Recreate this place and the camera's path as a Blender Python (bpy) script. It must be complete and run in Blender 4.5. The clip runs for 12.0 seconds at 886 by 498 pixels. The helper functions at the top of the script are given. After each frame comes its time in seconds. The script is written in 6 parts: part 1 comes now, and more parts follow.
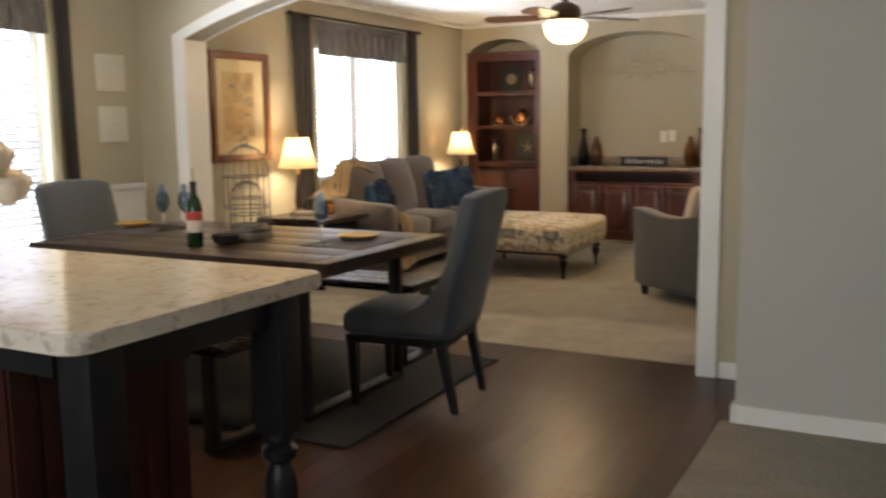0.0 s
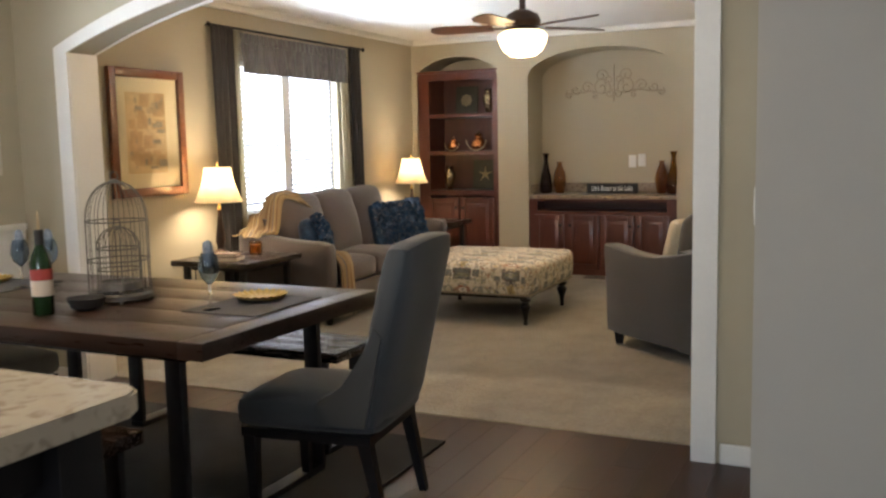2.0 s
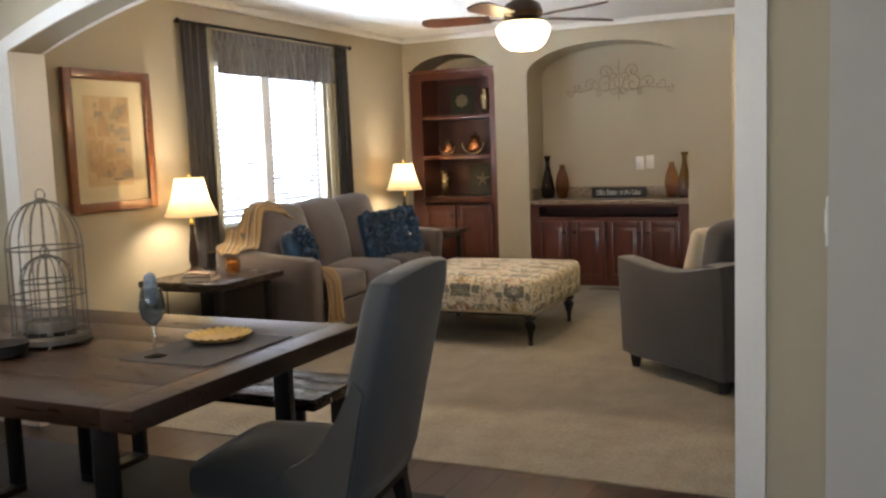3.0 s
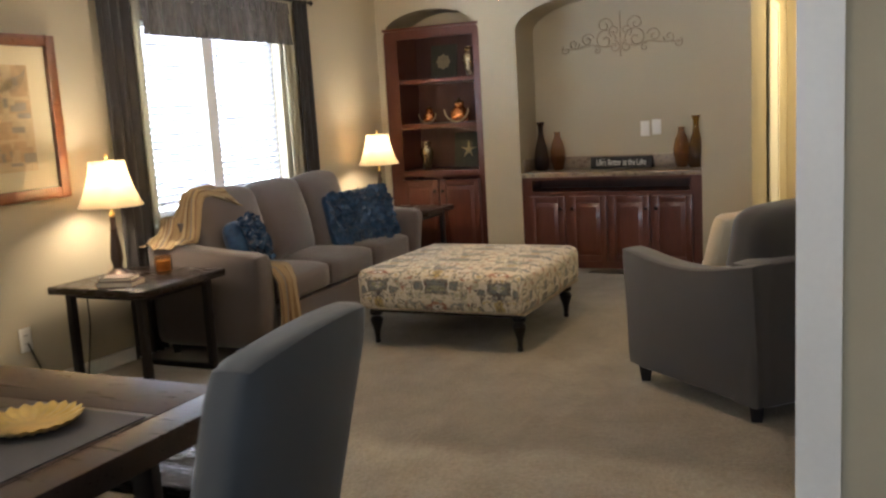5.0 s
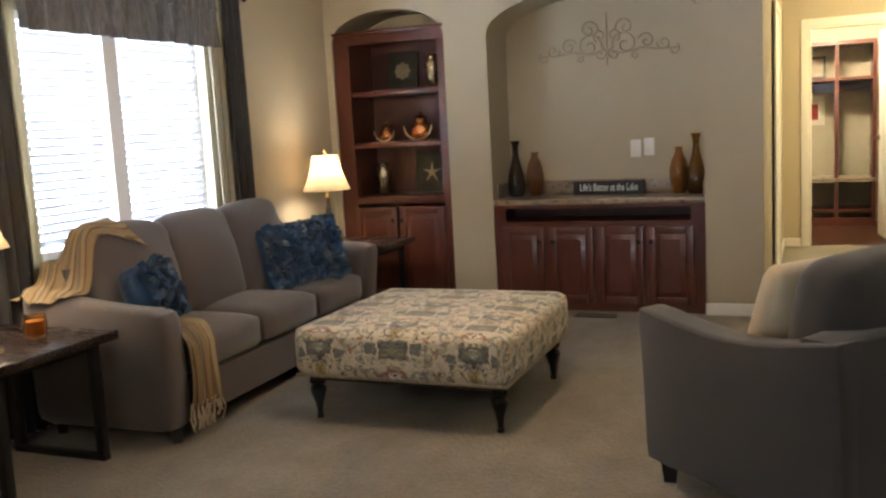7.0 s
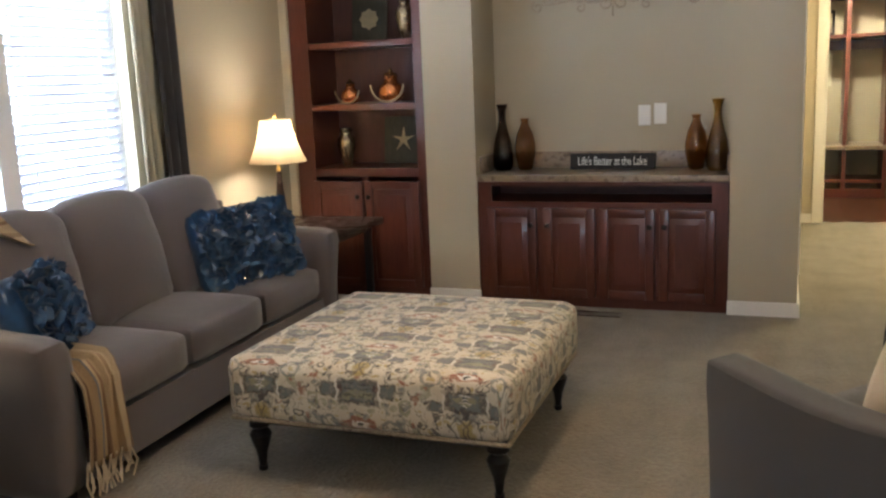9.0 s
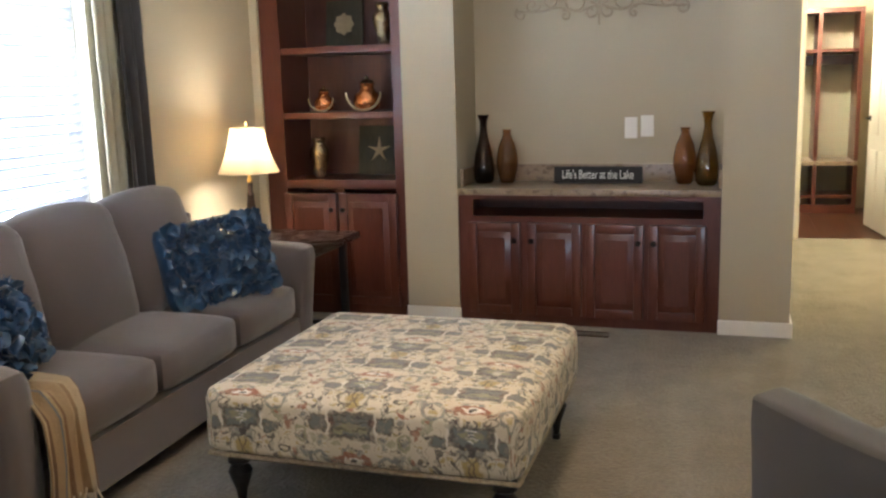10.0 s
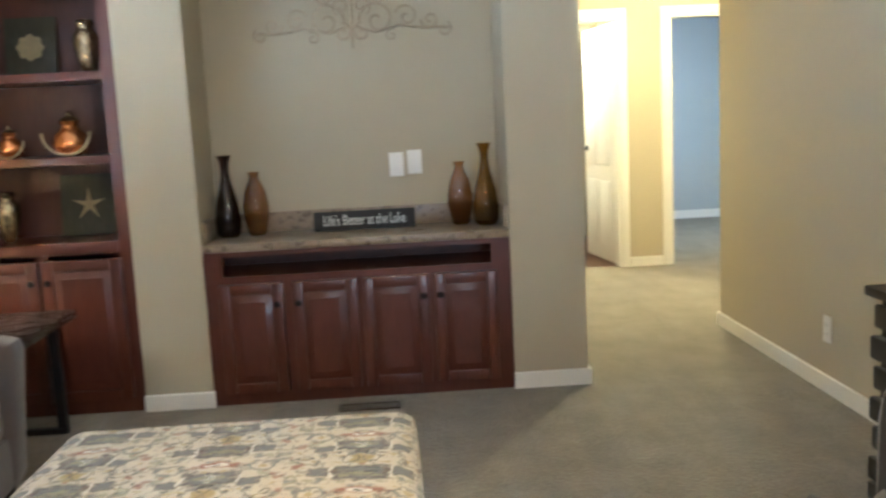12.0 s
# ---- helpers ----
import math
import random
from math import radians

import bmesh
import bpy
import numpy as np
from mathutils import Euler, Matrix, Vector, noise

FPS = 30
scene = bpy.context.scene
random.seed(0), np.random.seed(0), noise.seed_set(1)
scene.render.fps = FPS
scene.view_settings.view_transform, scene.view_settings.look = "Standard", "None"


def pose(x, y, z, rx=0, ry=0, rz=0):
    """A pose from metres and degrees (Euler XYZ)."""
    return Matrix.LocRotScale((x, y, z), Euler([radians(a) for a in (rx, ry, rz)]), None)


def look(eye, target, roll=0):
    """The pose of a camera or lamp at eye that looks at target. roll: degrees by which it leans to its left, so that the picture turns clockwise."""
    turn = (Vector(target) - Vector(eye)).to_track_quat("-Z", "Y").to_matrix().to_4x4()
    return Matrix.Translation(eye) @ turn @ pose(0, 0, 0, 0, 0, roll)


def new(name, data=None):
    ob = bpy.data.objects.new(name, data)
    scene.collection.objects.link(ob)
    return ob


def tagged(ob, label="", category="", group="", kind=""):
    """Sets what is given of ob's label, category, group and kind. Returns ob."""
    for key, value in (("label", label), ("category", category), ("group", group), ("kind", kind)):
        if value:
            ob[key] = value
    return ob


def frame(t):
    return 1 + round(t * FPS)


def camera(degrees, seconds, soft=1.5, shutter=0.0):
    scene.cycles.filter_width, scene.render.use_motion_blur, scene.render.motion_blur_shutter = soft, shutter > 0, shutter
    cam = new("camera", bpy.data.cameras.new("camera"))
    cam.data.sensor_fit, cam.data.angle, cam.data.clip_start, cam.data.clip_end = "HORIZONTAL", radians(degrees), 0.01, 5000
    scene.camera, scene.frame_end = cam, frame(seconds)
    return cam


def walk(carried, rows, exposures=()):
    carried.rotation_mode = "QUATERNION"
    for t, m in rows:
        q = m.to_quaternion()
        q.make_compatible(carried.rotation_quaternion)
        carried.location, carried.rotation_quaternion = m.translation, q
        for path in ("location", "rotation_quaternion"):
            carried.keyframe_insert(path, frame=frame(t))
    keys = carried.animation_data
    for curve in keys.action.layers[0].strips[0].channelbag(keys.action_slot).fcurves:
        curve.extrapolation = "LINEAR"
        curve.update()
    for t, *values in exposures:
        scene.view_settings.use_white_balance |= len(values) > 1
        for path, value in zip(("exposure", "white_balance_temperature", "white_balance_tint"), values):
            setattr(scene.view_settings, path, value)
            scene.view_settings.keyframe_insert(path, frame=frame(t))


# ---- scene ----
cam = camera(52, 12.0, soft=2.4, shutter=0.5)
PATH = [
    (0, pose(2.309, -1.356, 1.312, 82.00, 0, 27.63) @ pose(0, 0, 0, 0, 0, -0.67)),
    (0.5, pose(2.240, -1.198, 1.305, 82.66, 0, 31.95) @ pose(0, 0, 0, 0, 0, -0.17)),
    (1, pose(2.158, -0.977, 1.310, 83.04, 0, 31.12) @ pose(0, 0, 0, 0, 0, -0.27)),
    (1.5, pose(2.099, -0.713, 1.308, 83.27, 0, 26.57) @ pose(0, 0, 0, 0, 0, -0.61)),
    (2, pose(1.994, -0.444, 1.315, 83.50, 0, 25.33) @ pose(0, 0, 0, 0, 0, -1.22)),
    (2.5, pose(1.868, -0.180, 1.324, 83.69, 0, 25.09) @ pose(0, 0, 0, 0, 0, -1.56)),
    (3, pose(1.747, 0.095, 1.325, 83.66, 0, 25.11) @ pose(0, 0, 0, 0, 0, -2.10)),
    (5, pose(1.496, 1.047, 1.360, 81.34, 0, 25.33) @ pose(0, 0, 0, 0, 0, -3.25)),
    (5.5, pose(1.435, 1.307, 1.325, 81.72, 0, 25.32) @ pose(0, 0, 0, 0, 0, -3.37)),
    (6, pose(1.312, 1.562, 1.336, 81.90, 0, 24.55) @ pose(0, 0, 0, 0, 0, -3.37)),
    (6.5, pose(1.167, 1.819, 1.340, 82.15, 0, 23.60) @ pose(0, 0, 0, 0, 0, -3.28)),
    (7, pose(1.041, 2.056, 1.350, 82.31, 0, 22.80) @ pose(0, 0, 0, 0, 0, -3.08)),
    (9, pose(0.596, 2.982, 1.404, 79.23, 0, 20.62) @ pose(0, 0, 0, 0, 0, -2.39)),
    (9.5, pose(0.477, 3.117, 1.384, 79.85, 0, 19.48) @ pose(0, 0, 0, 0, 0, -1.78)),
    (10, pose(0.365, 3.168, 1.389, 79.85, 0, 17.59) @ pose(0, 0, 0, 0, 0, -1.57)),
    (10.5, pose(0.225, 3.331, 1.378, 79.70, 0, 15.69) @ pose(0, 0, 0, 0, 0, -2.13)),
    (11, pose(-0.014, 3.503, 1.362, 81.31, 0, 9.82) @ pose(0, 0, 0, 0, 0, -2.61)),
    (11.5, pose(-0.143, 3.729, 1.348, 81.70, 0, 3.63) @ pose(0, 0, 0, 0, 0, -2.90)),
    (12, pose(-0.200, 3.898, 1.353, 81.72, 0, -2.74) @ pose(0, 0, 0, 0, 0, -2.83)),
]
walk(cam, PATH, [(0.0, 0.16, 6400, 10), (2.0, 0.2, 6100, 10), (6.0, 0.03, 5800, 10), (7.2, 0.0, 5750, 10), (9.0, 0.16, 5400, 10), (10.5, 0.5, 5230, 8), (11.1, 0.48, 5000, 5), (12.0, 0.57, 5050, 3)])

# ---- world and lights ----
world = bpy.data.worlds.new("world")
scene.world = world
world.use_nodes = True
wn = world.node_tree.nodes
sky = wn.new("ShaderNodeTexSky")
sky.sky_type, sky.sun_disc = "NISHITA", False
sky.sun_elevation, sky.sun_rotation = radians(38), radians(200)
world.node_tree.links.new(sky.outputs[0], wn["Background"].inputs[0])
wn["Background"].inputs[1].default_value = 0.12


def lamp(name, kind, place, power, color, size=0.1, target=None, size_y=None):
    data = bpy.data.lights.new(name, kind)
    data.energy, data.color = power, color
    if kind == "AREA":
        data.size = size
        if size_y:
            data.shape, data.size_y = "RECTANGLE", size_y
    else:
        data.shadow_soft_size = size
    ob = new(name, data)
    ob.matrix_world = look(place, target) if target else pose(*place)
    return ob


sun = bpy.data.lights.new("sun", "SUN")
sun.energy, sun.angle, sun.color = 2.0, radians(0.5), (1.0, 0.95, 0.88)
new("sun", sun).matrix_world = look((0, 0, 10), (-2.0, 6.0, 0))

DAY = (0.86, 0.93, 1.0)
WARM = (1.0, 0.68, 0.39)
lamp("window_daylight", "AREA", (-3.0, 6.3, 1.5), 1120, DAY, 3.6, (0, 6.3, 1.45), 2.6)
lamp("window_daylight_dining", "AREA", (-3.0, 2.6, 1.5), 950, DAY, 3.4, (0, 2.6, 1.45), 2.6)
# daylight from behind the walk, through an assumed, unseen window
lamp("kitchen_window_daylight", "AREA", (1.0, -3.93, 1.5), 78, DAY, 2.2, (1.0, 0, 1.2), 1.2)
lamp("kitchen_ceiling_lamp", "POINT", (-0.5, 1.2, 2.25), 34, (1.0, 0.72, 0.42), 0.12)
lamp("fan_bulb", "POINT", (-0.16, 5.43, 1.86), 40, (1.0, 0.64, 0.33), 0.07)
lamp("hall_bulb", "POINT", (2.0, 10.2, 2.2), 125, (1.0, 0.73, 0.34), 0.08)
lamp("mud_room_bulb", "POINT", (1.1, 12.4, 2.25), 130, (1.0, 0.82, 0.5), 0.08)
# cool fill lamp added inside the bedroom, which has no window built
lamp("bedroom_fill", "AREA", (3.4, 12.6, 1.7), 30, DAY, 1.2, (2.0, 13.6, 1.0))


# ---- materials ----
def mat(name, color, rough=0.6, metal=0.0, vary=0.12, grain=40.0, bump=0.1, scale=(1, 1, 1), coat=0.0, second=None, patch=1.5, sheen=0.0, dist=0.002, gain=1.0, rvar=0.08):
    m = bpy.data.materials.new(name)
    m.use_nodes = True
    n, l = m.node_tree.nodes, m.node_tree.links
    b = n["Principled BSDF"]
    tc = n.new("ShaderNodeTexCoord")
    mp = n.new("ShaderNodeMapping")
    mp.inputs["Scale"].default_value = scale
    l.new(tc.outputs["Object"], mp.inputs["Vector"])
    fine = n.new("ShaderNodeTexNoise")
    fine.inputs["Scale"].default_value, fine.inputs["Detail"].default_value = grain, 5
    l.new(mp.outputs[0], fine.inputs["Vector"])
    big = n.new("ShaderNodeTexNoise")
    big.inputs["Scale"].default_value, big.inputs["Detail"].default_value = patch, 3
    l.new(mp.outputs[0], big.inputs["Vector"])
    add = n.new("ShaderNodeMath")
    add.operation = "ADD"
    l.new(fine.outputs["Fac"], add.inputs[0])
    amp = n.new("ShaderNodeMapRange")
    amp.clamp = False
    amp.inputs["To Min"].default_value, amp.inputs["To Max"].default_value = 0.5 - 0.5 * gain, 0.5 + 0.5 * gain
    l.new(big.outputs["Fac"], amp.inputs["Value"])
    l.new(amp.outputs[0], add.inputs[1])
    ramp = n.new("ShaderNodeMapRange")
    ramp.inputs["From Min"].default_value, ramp.inputs["From Max"].default_value = 0.6, 1.4
    l.new(add.outputs[0], ramp.inputs["Value"])
    mix = n.new("ShaderNodeMix")
    mix.data_type = "RGBA"
    c2 = second or tuple(min(1, c * (1 + vary)) for c in color)
    c1 = color if second else tuple(c * (1 - vary) for c in color)
    mix.inputs["A"].default_value, mix.inputs["B"].default_value = (*c1, 1), (*c2, 1)
    l.new(ramp.outputs[0], mix.inputs["Factor"])
    l.new(mix.outputs["Result"], b.inputs["Base Color"])
    rr = n.new("ShaderNodeMapRange")
    rr.inputs["To Min"].default_value, rr.inputs["To Max"].default_value = max(0.02, rough - rvar), min(1, rough + rvar)
    l.new(fine.outputs["Fac"], rr.inputs["Value"])
    l.new(rr.outputs[0], b.inputs["Roughness"])
    b.inputs["Metallic"].default_value = metal
    b.inputs["Coat Weight"].default_value = coat
    b.inputs["Sheen Weight"].default_value = sheen
    if bump:
        bp = n.new("ShaderNodeBump")
        bp.inputs["Strength"].default_value, bp.inputs["Distance"].default_value = bump, dist
        l.new(fine.outputs["Fac"], bp.inputs["Height"])
        l.new(bp.outputs[0], b.inputs["Normal"])
    return m


def per_object(m, amount):
    """Vary a material's brightness a little from object to object."""
    n, l = m.node_tree.nodes, m.node_tree.links
    b = n["Principled BSDF"]
    src = b.inputs["Base Color"].links[0].from_socket
    info = n.new("ShaderNodeObjectInfo")
    r = n.new("ShaderNodeMapRange")
    r.inputs["To Min"].default_value, r.inputs["To Max"].default_value = 1 - amount, 1 + amount
    l.new(info.outputs["Random"], r.inputs["Value"])
    hsv = n.new("ShaderNodeHueSaturation")
    l.new(r.outputs[0], hsv.inputs["Value"])
    l.new(src, hsv.inputs["Color"])
    l.new(hsv.outputs[0], b.inputs["Base Color"])
    return m


WALL = mat("wall_paint", (0.44, 0.388, 0.278), 0.75, vary=0.03, grain=220, bump=0.12, patch=0.7)
WALL2 = mat("wall_paint_grey", (0.47, 0.445, 0.40), 0.75, vary=0.03, grain=220, bump=0.12, patch=0.7)
CEIL = mat("ceiling_paint", (0.78, 0.76, 0.71), 0.85, vary=0.04, grain=90, bump=0.4)
TRIM = mat("white_trim", (0.78, 0.76, 0.71), 0.4, vary=0.03, grain=60, bump=0.04)
CARPET = mat("carpet", (0.135, 0.115, 0.084), 0.95, vary=0.2, grain=60, bump=1.0, patch=4.5, sheen=0.12, dist=0.012, second=(0.25, 0.222, 0.172), gain=0.8)
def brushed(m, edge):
    """A lighter lane along the wood floor, and faint overlapping vacuum strokes beyond it."""
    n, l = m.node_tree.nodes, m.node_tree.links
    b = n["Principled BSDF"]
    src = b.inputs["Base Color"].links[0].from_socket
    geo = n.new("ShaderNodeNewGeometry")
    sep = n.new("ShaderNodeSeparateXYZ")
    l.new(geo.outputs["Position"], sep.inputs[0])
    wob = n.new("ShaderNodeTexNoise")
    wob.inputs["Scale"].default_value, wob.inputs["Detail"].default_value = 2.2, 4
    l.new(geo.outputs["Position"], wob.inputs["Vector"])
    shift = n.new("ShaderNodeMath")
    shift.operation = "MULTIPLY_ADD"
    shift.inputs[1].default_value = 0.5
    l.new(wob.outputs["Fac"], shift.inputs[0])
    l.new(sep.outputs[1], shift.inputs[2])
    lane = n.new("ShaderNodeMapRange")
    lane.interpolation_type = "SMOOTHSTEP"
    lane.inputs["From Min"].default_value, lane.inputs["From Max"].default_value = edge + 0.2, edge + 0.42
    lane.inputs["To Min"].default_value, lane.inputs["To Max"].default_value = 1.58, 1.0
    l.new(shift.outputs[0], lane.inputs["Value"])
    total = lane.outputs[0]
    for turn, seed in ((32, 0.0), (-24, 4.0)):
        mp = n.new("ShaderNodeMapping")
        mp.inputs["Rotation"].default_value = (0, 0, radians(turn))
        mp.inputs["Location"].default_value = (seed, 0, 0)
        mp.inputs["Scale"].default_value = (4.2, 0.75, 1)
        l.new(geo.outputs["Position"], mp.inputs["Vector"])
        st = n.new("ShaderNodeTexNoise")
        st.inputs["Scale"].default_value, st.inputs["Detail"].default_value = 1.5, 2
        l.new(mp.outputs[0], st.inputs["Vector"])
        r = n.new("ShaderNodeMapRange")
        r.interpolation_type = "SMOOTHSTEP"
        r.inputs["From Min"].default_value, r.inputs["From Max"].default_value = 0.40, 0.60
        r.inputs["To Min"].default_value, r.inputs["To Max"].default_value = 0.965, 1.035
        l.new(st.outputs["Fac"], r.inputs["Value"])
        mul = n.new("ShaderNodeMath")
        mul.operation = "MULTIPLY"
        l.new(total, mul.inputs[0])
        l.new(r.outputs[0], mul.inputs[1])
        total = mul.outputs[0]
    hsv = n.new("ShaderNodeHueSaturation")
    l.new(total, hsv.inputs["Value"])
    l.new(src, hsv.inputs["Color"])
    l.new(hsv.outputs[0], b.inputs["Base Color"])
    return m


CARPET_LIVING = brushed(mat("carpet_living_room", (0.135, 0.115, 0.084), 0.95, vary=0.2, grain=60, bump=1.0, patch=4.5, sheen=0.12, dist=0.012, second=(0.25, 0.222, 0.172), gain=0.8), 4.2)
PLANK = per_object(mat("dark_wood_floor", (0.018, 0.0062, 0.0034), 0.34, rvar=0.03, vary=0.35, grain=22, bump=0, scale=(7, 0.8, 1), second=(0.062, 0.021, 0.0095)), 0.22)
GROUT = mat("floor_joint", (0.012, 0.006, 0.004), 0.7)
CHERRY = mat("cherry_wood", (0.062, 0.0155, 0.009), 0.34, vary=0.25, grain=16, bump=0.05, scale=(6, 6, 0.7), second=(0.108, 0.031, 0.017), coat=0.15)
CHERRY_D = mat("cherry_wood_inside", (0.055, 0.017, 0.0095), 0.5, vary=0.25, grain=16, bump=0.05, scale=(6, 6, 0.7), second=(0.092, 0.030, 0.017))
ISLANDW = mat("island_wood", (0.020, 0.005, 0.003), 0.45, vary=0.3, grain=16, bump=0.05, scale=(6, 6, 0.7), second=(0.040, 0.010, 0.006))
ESPRESSO = mat("espresso_wood", (0.016, 0.010, 0.008), 0.17, vary=0.3, grain=18, bump=0.06, scale=(0.8, 7, 6))
TABLEWOOD = mat("table_wood", (0.030, 0.016, 0.0105), 0.3, vary=0.3, grain=14, bump=0.02, scale=(0.7, 9, 6), second=(0.050, 0.028, 0.0185))
BLADE = mat("walnut_fan_blade", (0.060, 0.024, 0.011), 0.35, vary=0.3, grain=18, bump=0.05, scale=(1, 8, 6), second=(0.12, 0.05, 0.022))
BENCHTOP = mat("glossy_dark_wood", (0.018, 0.011, 0.009), 0.27, vary=0.3, grain=16, bump=0.0, scale=(0.8, 7, 6), rvar=0.03)
NAPKIN = mat("slate_blue_satin", (0.10, 0.13, 0.17), 0.28, vary=0.4, grain=30, bump=0.2, second=(0.26, 0.31, 0.38), patch=20)
BLACK = mat("black_paint", (0.012, 0.011, 0.012), 0.38, vary=0.2, grain=30, bump=0.05)
STEEL = mat("dark_steel", (0.035, 0.036, 0.042), 0.35, metal=0.6, vary=0.2, grain=30, bump=0.05)
SOFA = mat("taupe_fabric", (0.082, 0.065, 0.058), 0.9, vary=0.12, grain=420, bump=0.5, patch=2.2, sheen=0.35)
ARMCH = mat("grey_fabric", (0.033, 0.0295, 0.026), 0.9, vary=0.12, grain=420, bump=0.5, patch=2.2, sheen=0.3)
CHAIRF = mat("slate_fabric", (0.058, 0.064, 0.071), 0.85, vary=0.12, grain=420, bump=0.4, patch=2.5, sheen=0.3)
CREAM = mat("cream_fabric", (0.52, 0.43, 0.29), 0.9, vary=0.12, grain=300, bump=0.5, sheen=0.2)
# second is a brighter blue in blotches, painted in for the satin's highlights
BLUE = mat("blue_satin", (0.007, 0.020, 0.052), 0.18, vary=0.4, grain=30, bump=0.2, second=(0.020, 0.065, 0.15), sheen=0.2, patch=9)
DRAPE = mat("charcoal_curtain", (0.022, 0.018, 0.016), 0.75, vary=0.2, grain=200, bump=0.3, sheen=0.2)
VALANCE = mat("valance_fabric", (0.020, 0.017, 0.018), 0.5, vary=0.3, grain=30, bump=0.9, scale=(1, 4, 0.8), second=(0.16, 0.145, 0.13), sheen=0.3, patch=14, dist=0.006)
SHEER = mat("sheer_curtain", (0.55, 0.50, 0.36), 0.9, vary=0.1, grain=300, bump=0.2)
COPPER = mat("copper_glaze", (0.62, 0.25, 0.09), 0.22, metal=0.85, vary=0.35, grain=25, bump=0.1)
MERCURY = mat("mercury_glass", (0.10, 0.07, 0.045), 0.16, metal=0.9, grain=70, bump=0.9, second=(0.60, 0.47, 0.28), patch=30, dist=0.004)
ROPE = mat("rope", (0.42, 0.33, 0.2), 0.9, grain=200, bump=0.6)
GOLDL = mat("gold_leaf", (0.62, 0.40, 0.11), 0.35, metal=0.7, vary=0.3, grain=25, bump=0.4)
BRONZE = mat("bronze_lamp", (0.06, 0.035, 0.022), 0.35, metal=0.5, vary=0.35, grain=20)
IRON = mat("grey_wire", (0.13, 0.125, 0.115), 0.5, metal=0.5, vary=0.25, grain=60)
PLAQUE = mat("weathered_plaque", (0.034, 0.032, 0.021), 0.75, vary=0.4, grain=14, bump=0.3, scale=(4, 1, 1), second=(0.075, 0.068, 0.045))
SHELL = mat("sea_shell_cream", (0.32, 0.26, 0.145), 0.7, vary=0.2)
FRAMEW = mat("walnut_frame", (0.17, 0.06, 0.022), 0.3, vary=0.35, grain=20, scale=(2, 2, 6), coat=0.3)
MATB = mat("cream_mat_board", (0.72, 0.62, 0.42), 0.8, vary=0.03)
INK1 = mat("art_sand", (0.62, 0.46, 0.26), 0.8, vary=0.2, grain=18)
INK2 = mat("art_rust", (0.52, 0.35, 0.19), 0.8, vary=0.25, grain=18)
INK3 = mat("art_grey", (0.36, 0.30, 0.22), 0.8, vary=0.25, grain=18)
PLASTIC = mat("white_plastic", (0.78, 0.77, 0.73), 0.35, vary=0.02, bump=0.0)
IVORY = mat("ivory_plaster", (0.62, 0.58, 0.48), 0.8, vary=0.1, grain=40, bump=0.6)
LETTER = mat("white_lettering", (0.75, 0.75, 0.72), 0.7, vary=0.1)
SIGNB = mat("sign_board", (0.018, 0.017, 0.017), 0.7, vary=0.3)
RUG = mat("charcoal_rug", (0.012, 0.0115, 0.013), 0.95, vary=0.3, grain=120, bump=0.8, second=(0.030, 0.029, 0.031), patch=4)
VINYL = mat("white_vinyl", (0.80, 0.80, 0.78), 0.4, vary=0.02, bump=0.0)
KNOB = mat("dark_knob", (0.02, 0.016, 0.014), 0.35, metal=0.7)
GREENB = mat("green_bottle", (0.012, 0.035, 0.012), 0.08, vary=0.1, bump=0)
LABELM = mat("wine_label", (0.62, 0.55, 0.48), 0.7, vary=0.1)
LABELR = mat("wine_label_red", (0.42, 0.06, 0.05), 0.6, vary=0.2)
PETAL = mat("rose_petal", (0.80, 0.70, 0.55), 0.7, vary=0.08, grain=40)
LEAF = mat("rose_leaf", (0.06, 0.12, 0.03), 0.5, vary=0.3)
WAX = mat("amber_candle", (0.62, 0.36, 0.10), 0.3, vary=0.2)
PAPER = mat("book_cover", (0.12, 0.07, 0.045), 0.5, vary=0.3)
PAGES = mat("book_pages", (0.6, 0.52, 0.38), 0.8, vary=0.1)
PLACEMAT = mat("grey_placemat", (0.07, 0.065, 0.065), 0.8, vary=0.2, grain=250, bump=0.6)
ORN = mat("scroll_metal", (0.40, 0.335, 0.235), 0.6, metal=0.1, vary=0.25)
BEDROOM = mat("bedroom_paint", (0.40, 0.42, 0.42), 0.8, vary=0.03, grain=200)
DOORW = mat("white_door_paint", (0.80, 0.79, 0.76), 0.4, vary=0.02, bump=0.0)


def stone_top(name, a, b, c, rough):
    m = mat(name, a, rough, grain=7, bump=0.0, second=b, patch=3)
    n, l = m.node_tree.nodes, m.node_tree.links
    bs = n["Principled BSDF"]
    src = bs.inputs["Base Color"].links[0].from_socket
    tc = n.new("ShaderNodeTexCoord")
    nz = n.new("ShaderNodeTexNoise")
    nz.inputs["Scale"].default_value, nz.inputs["Detail"].default_value, nz.inputs["Distortion"].default_value = 30, 8, 0.6
    l.new(tc.outputs["Object"], nz.inputs["Vector"])
    r = n.new("ShaderNodeMapRange")
    r.inputs["From Min"].default_value, r.inputs["From Max"].default_value = 0.52, 0.66
    l.new(nz.outputs["Fac"], r.inputs["Value"])
    mx = n.new("ShaderNodeMix")
    mx.data_type = "RGBA"
    mx.inputs["B"].default_value = (*c, 1)
    l.new(r.outputs[0], mx.inputs["Factor"])
    l.new(src, mx.inputs["A"])
    l.new(mx.outputs["Result"], bs.inputs["Base Color"])
    return m


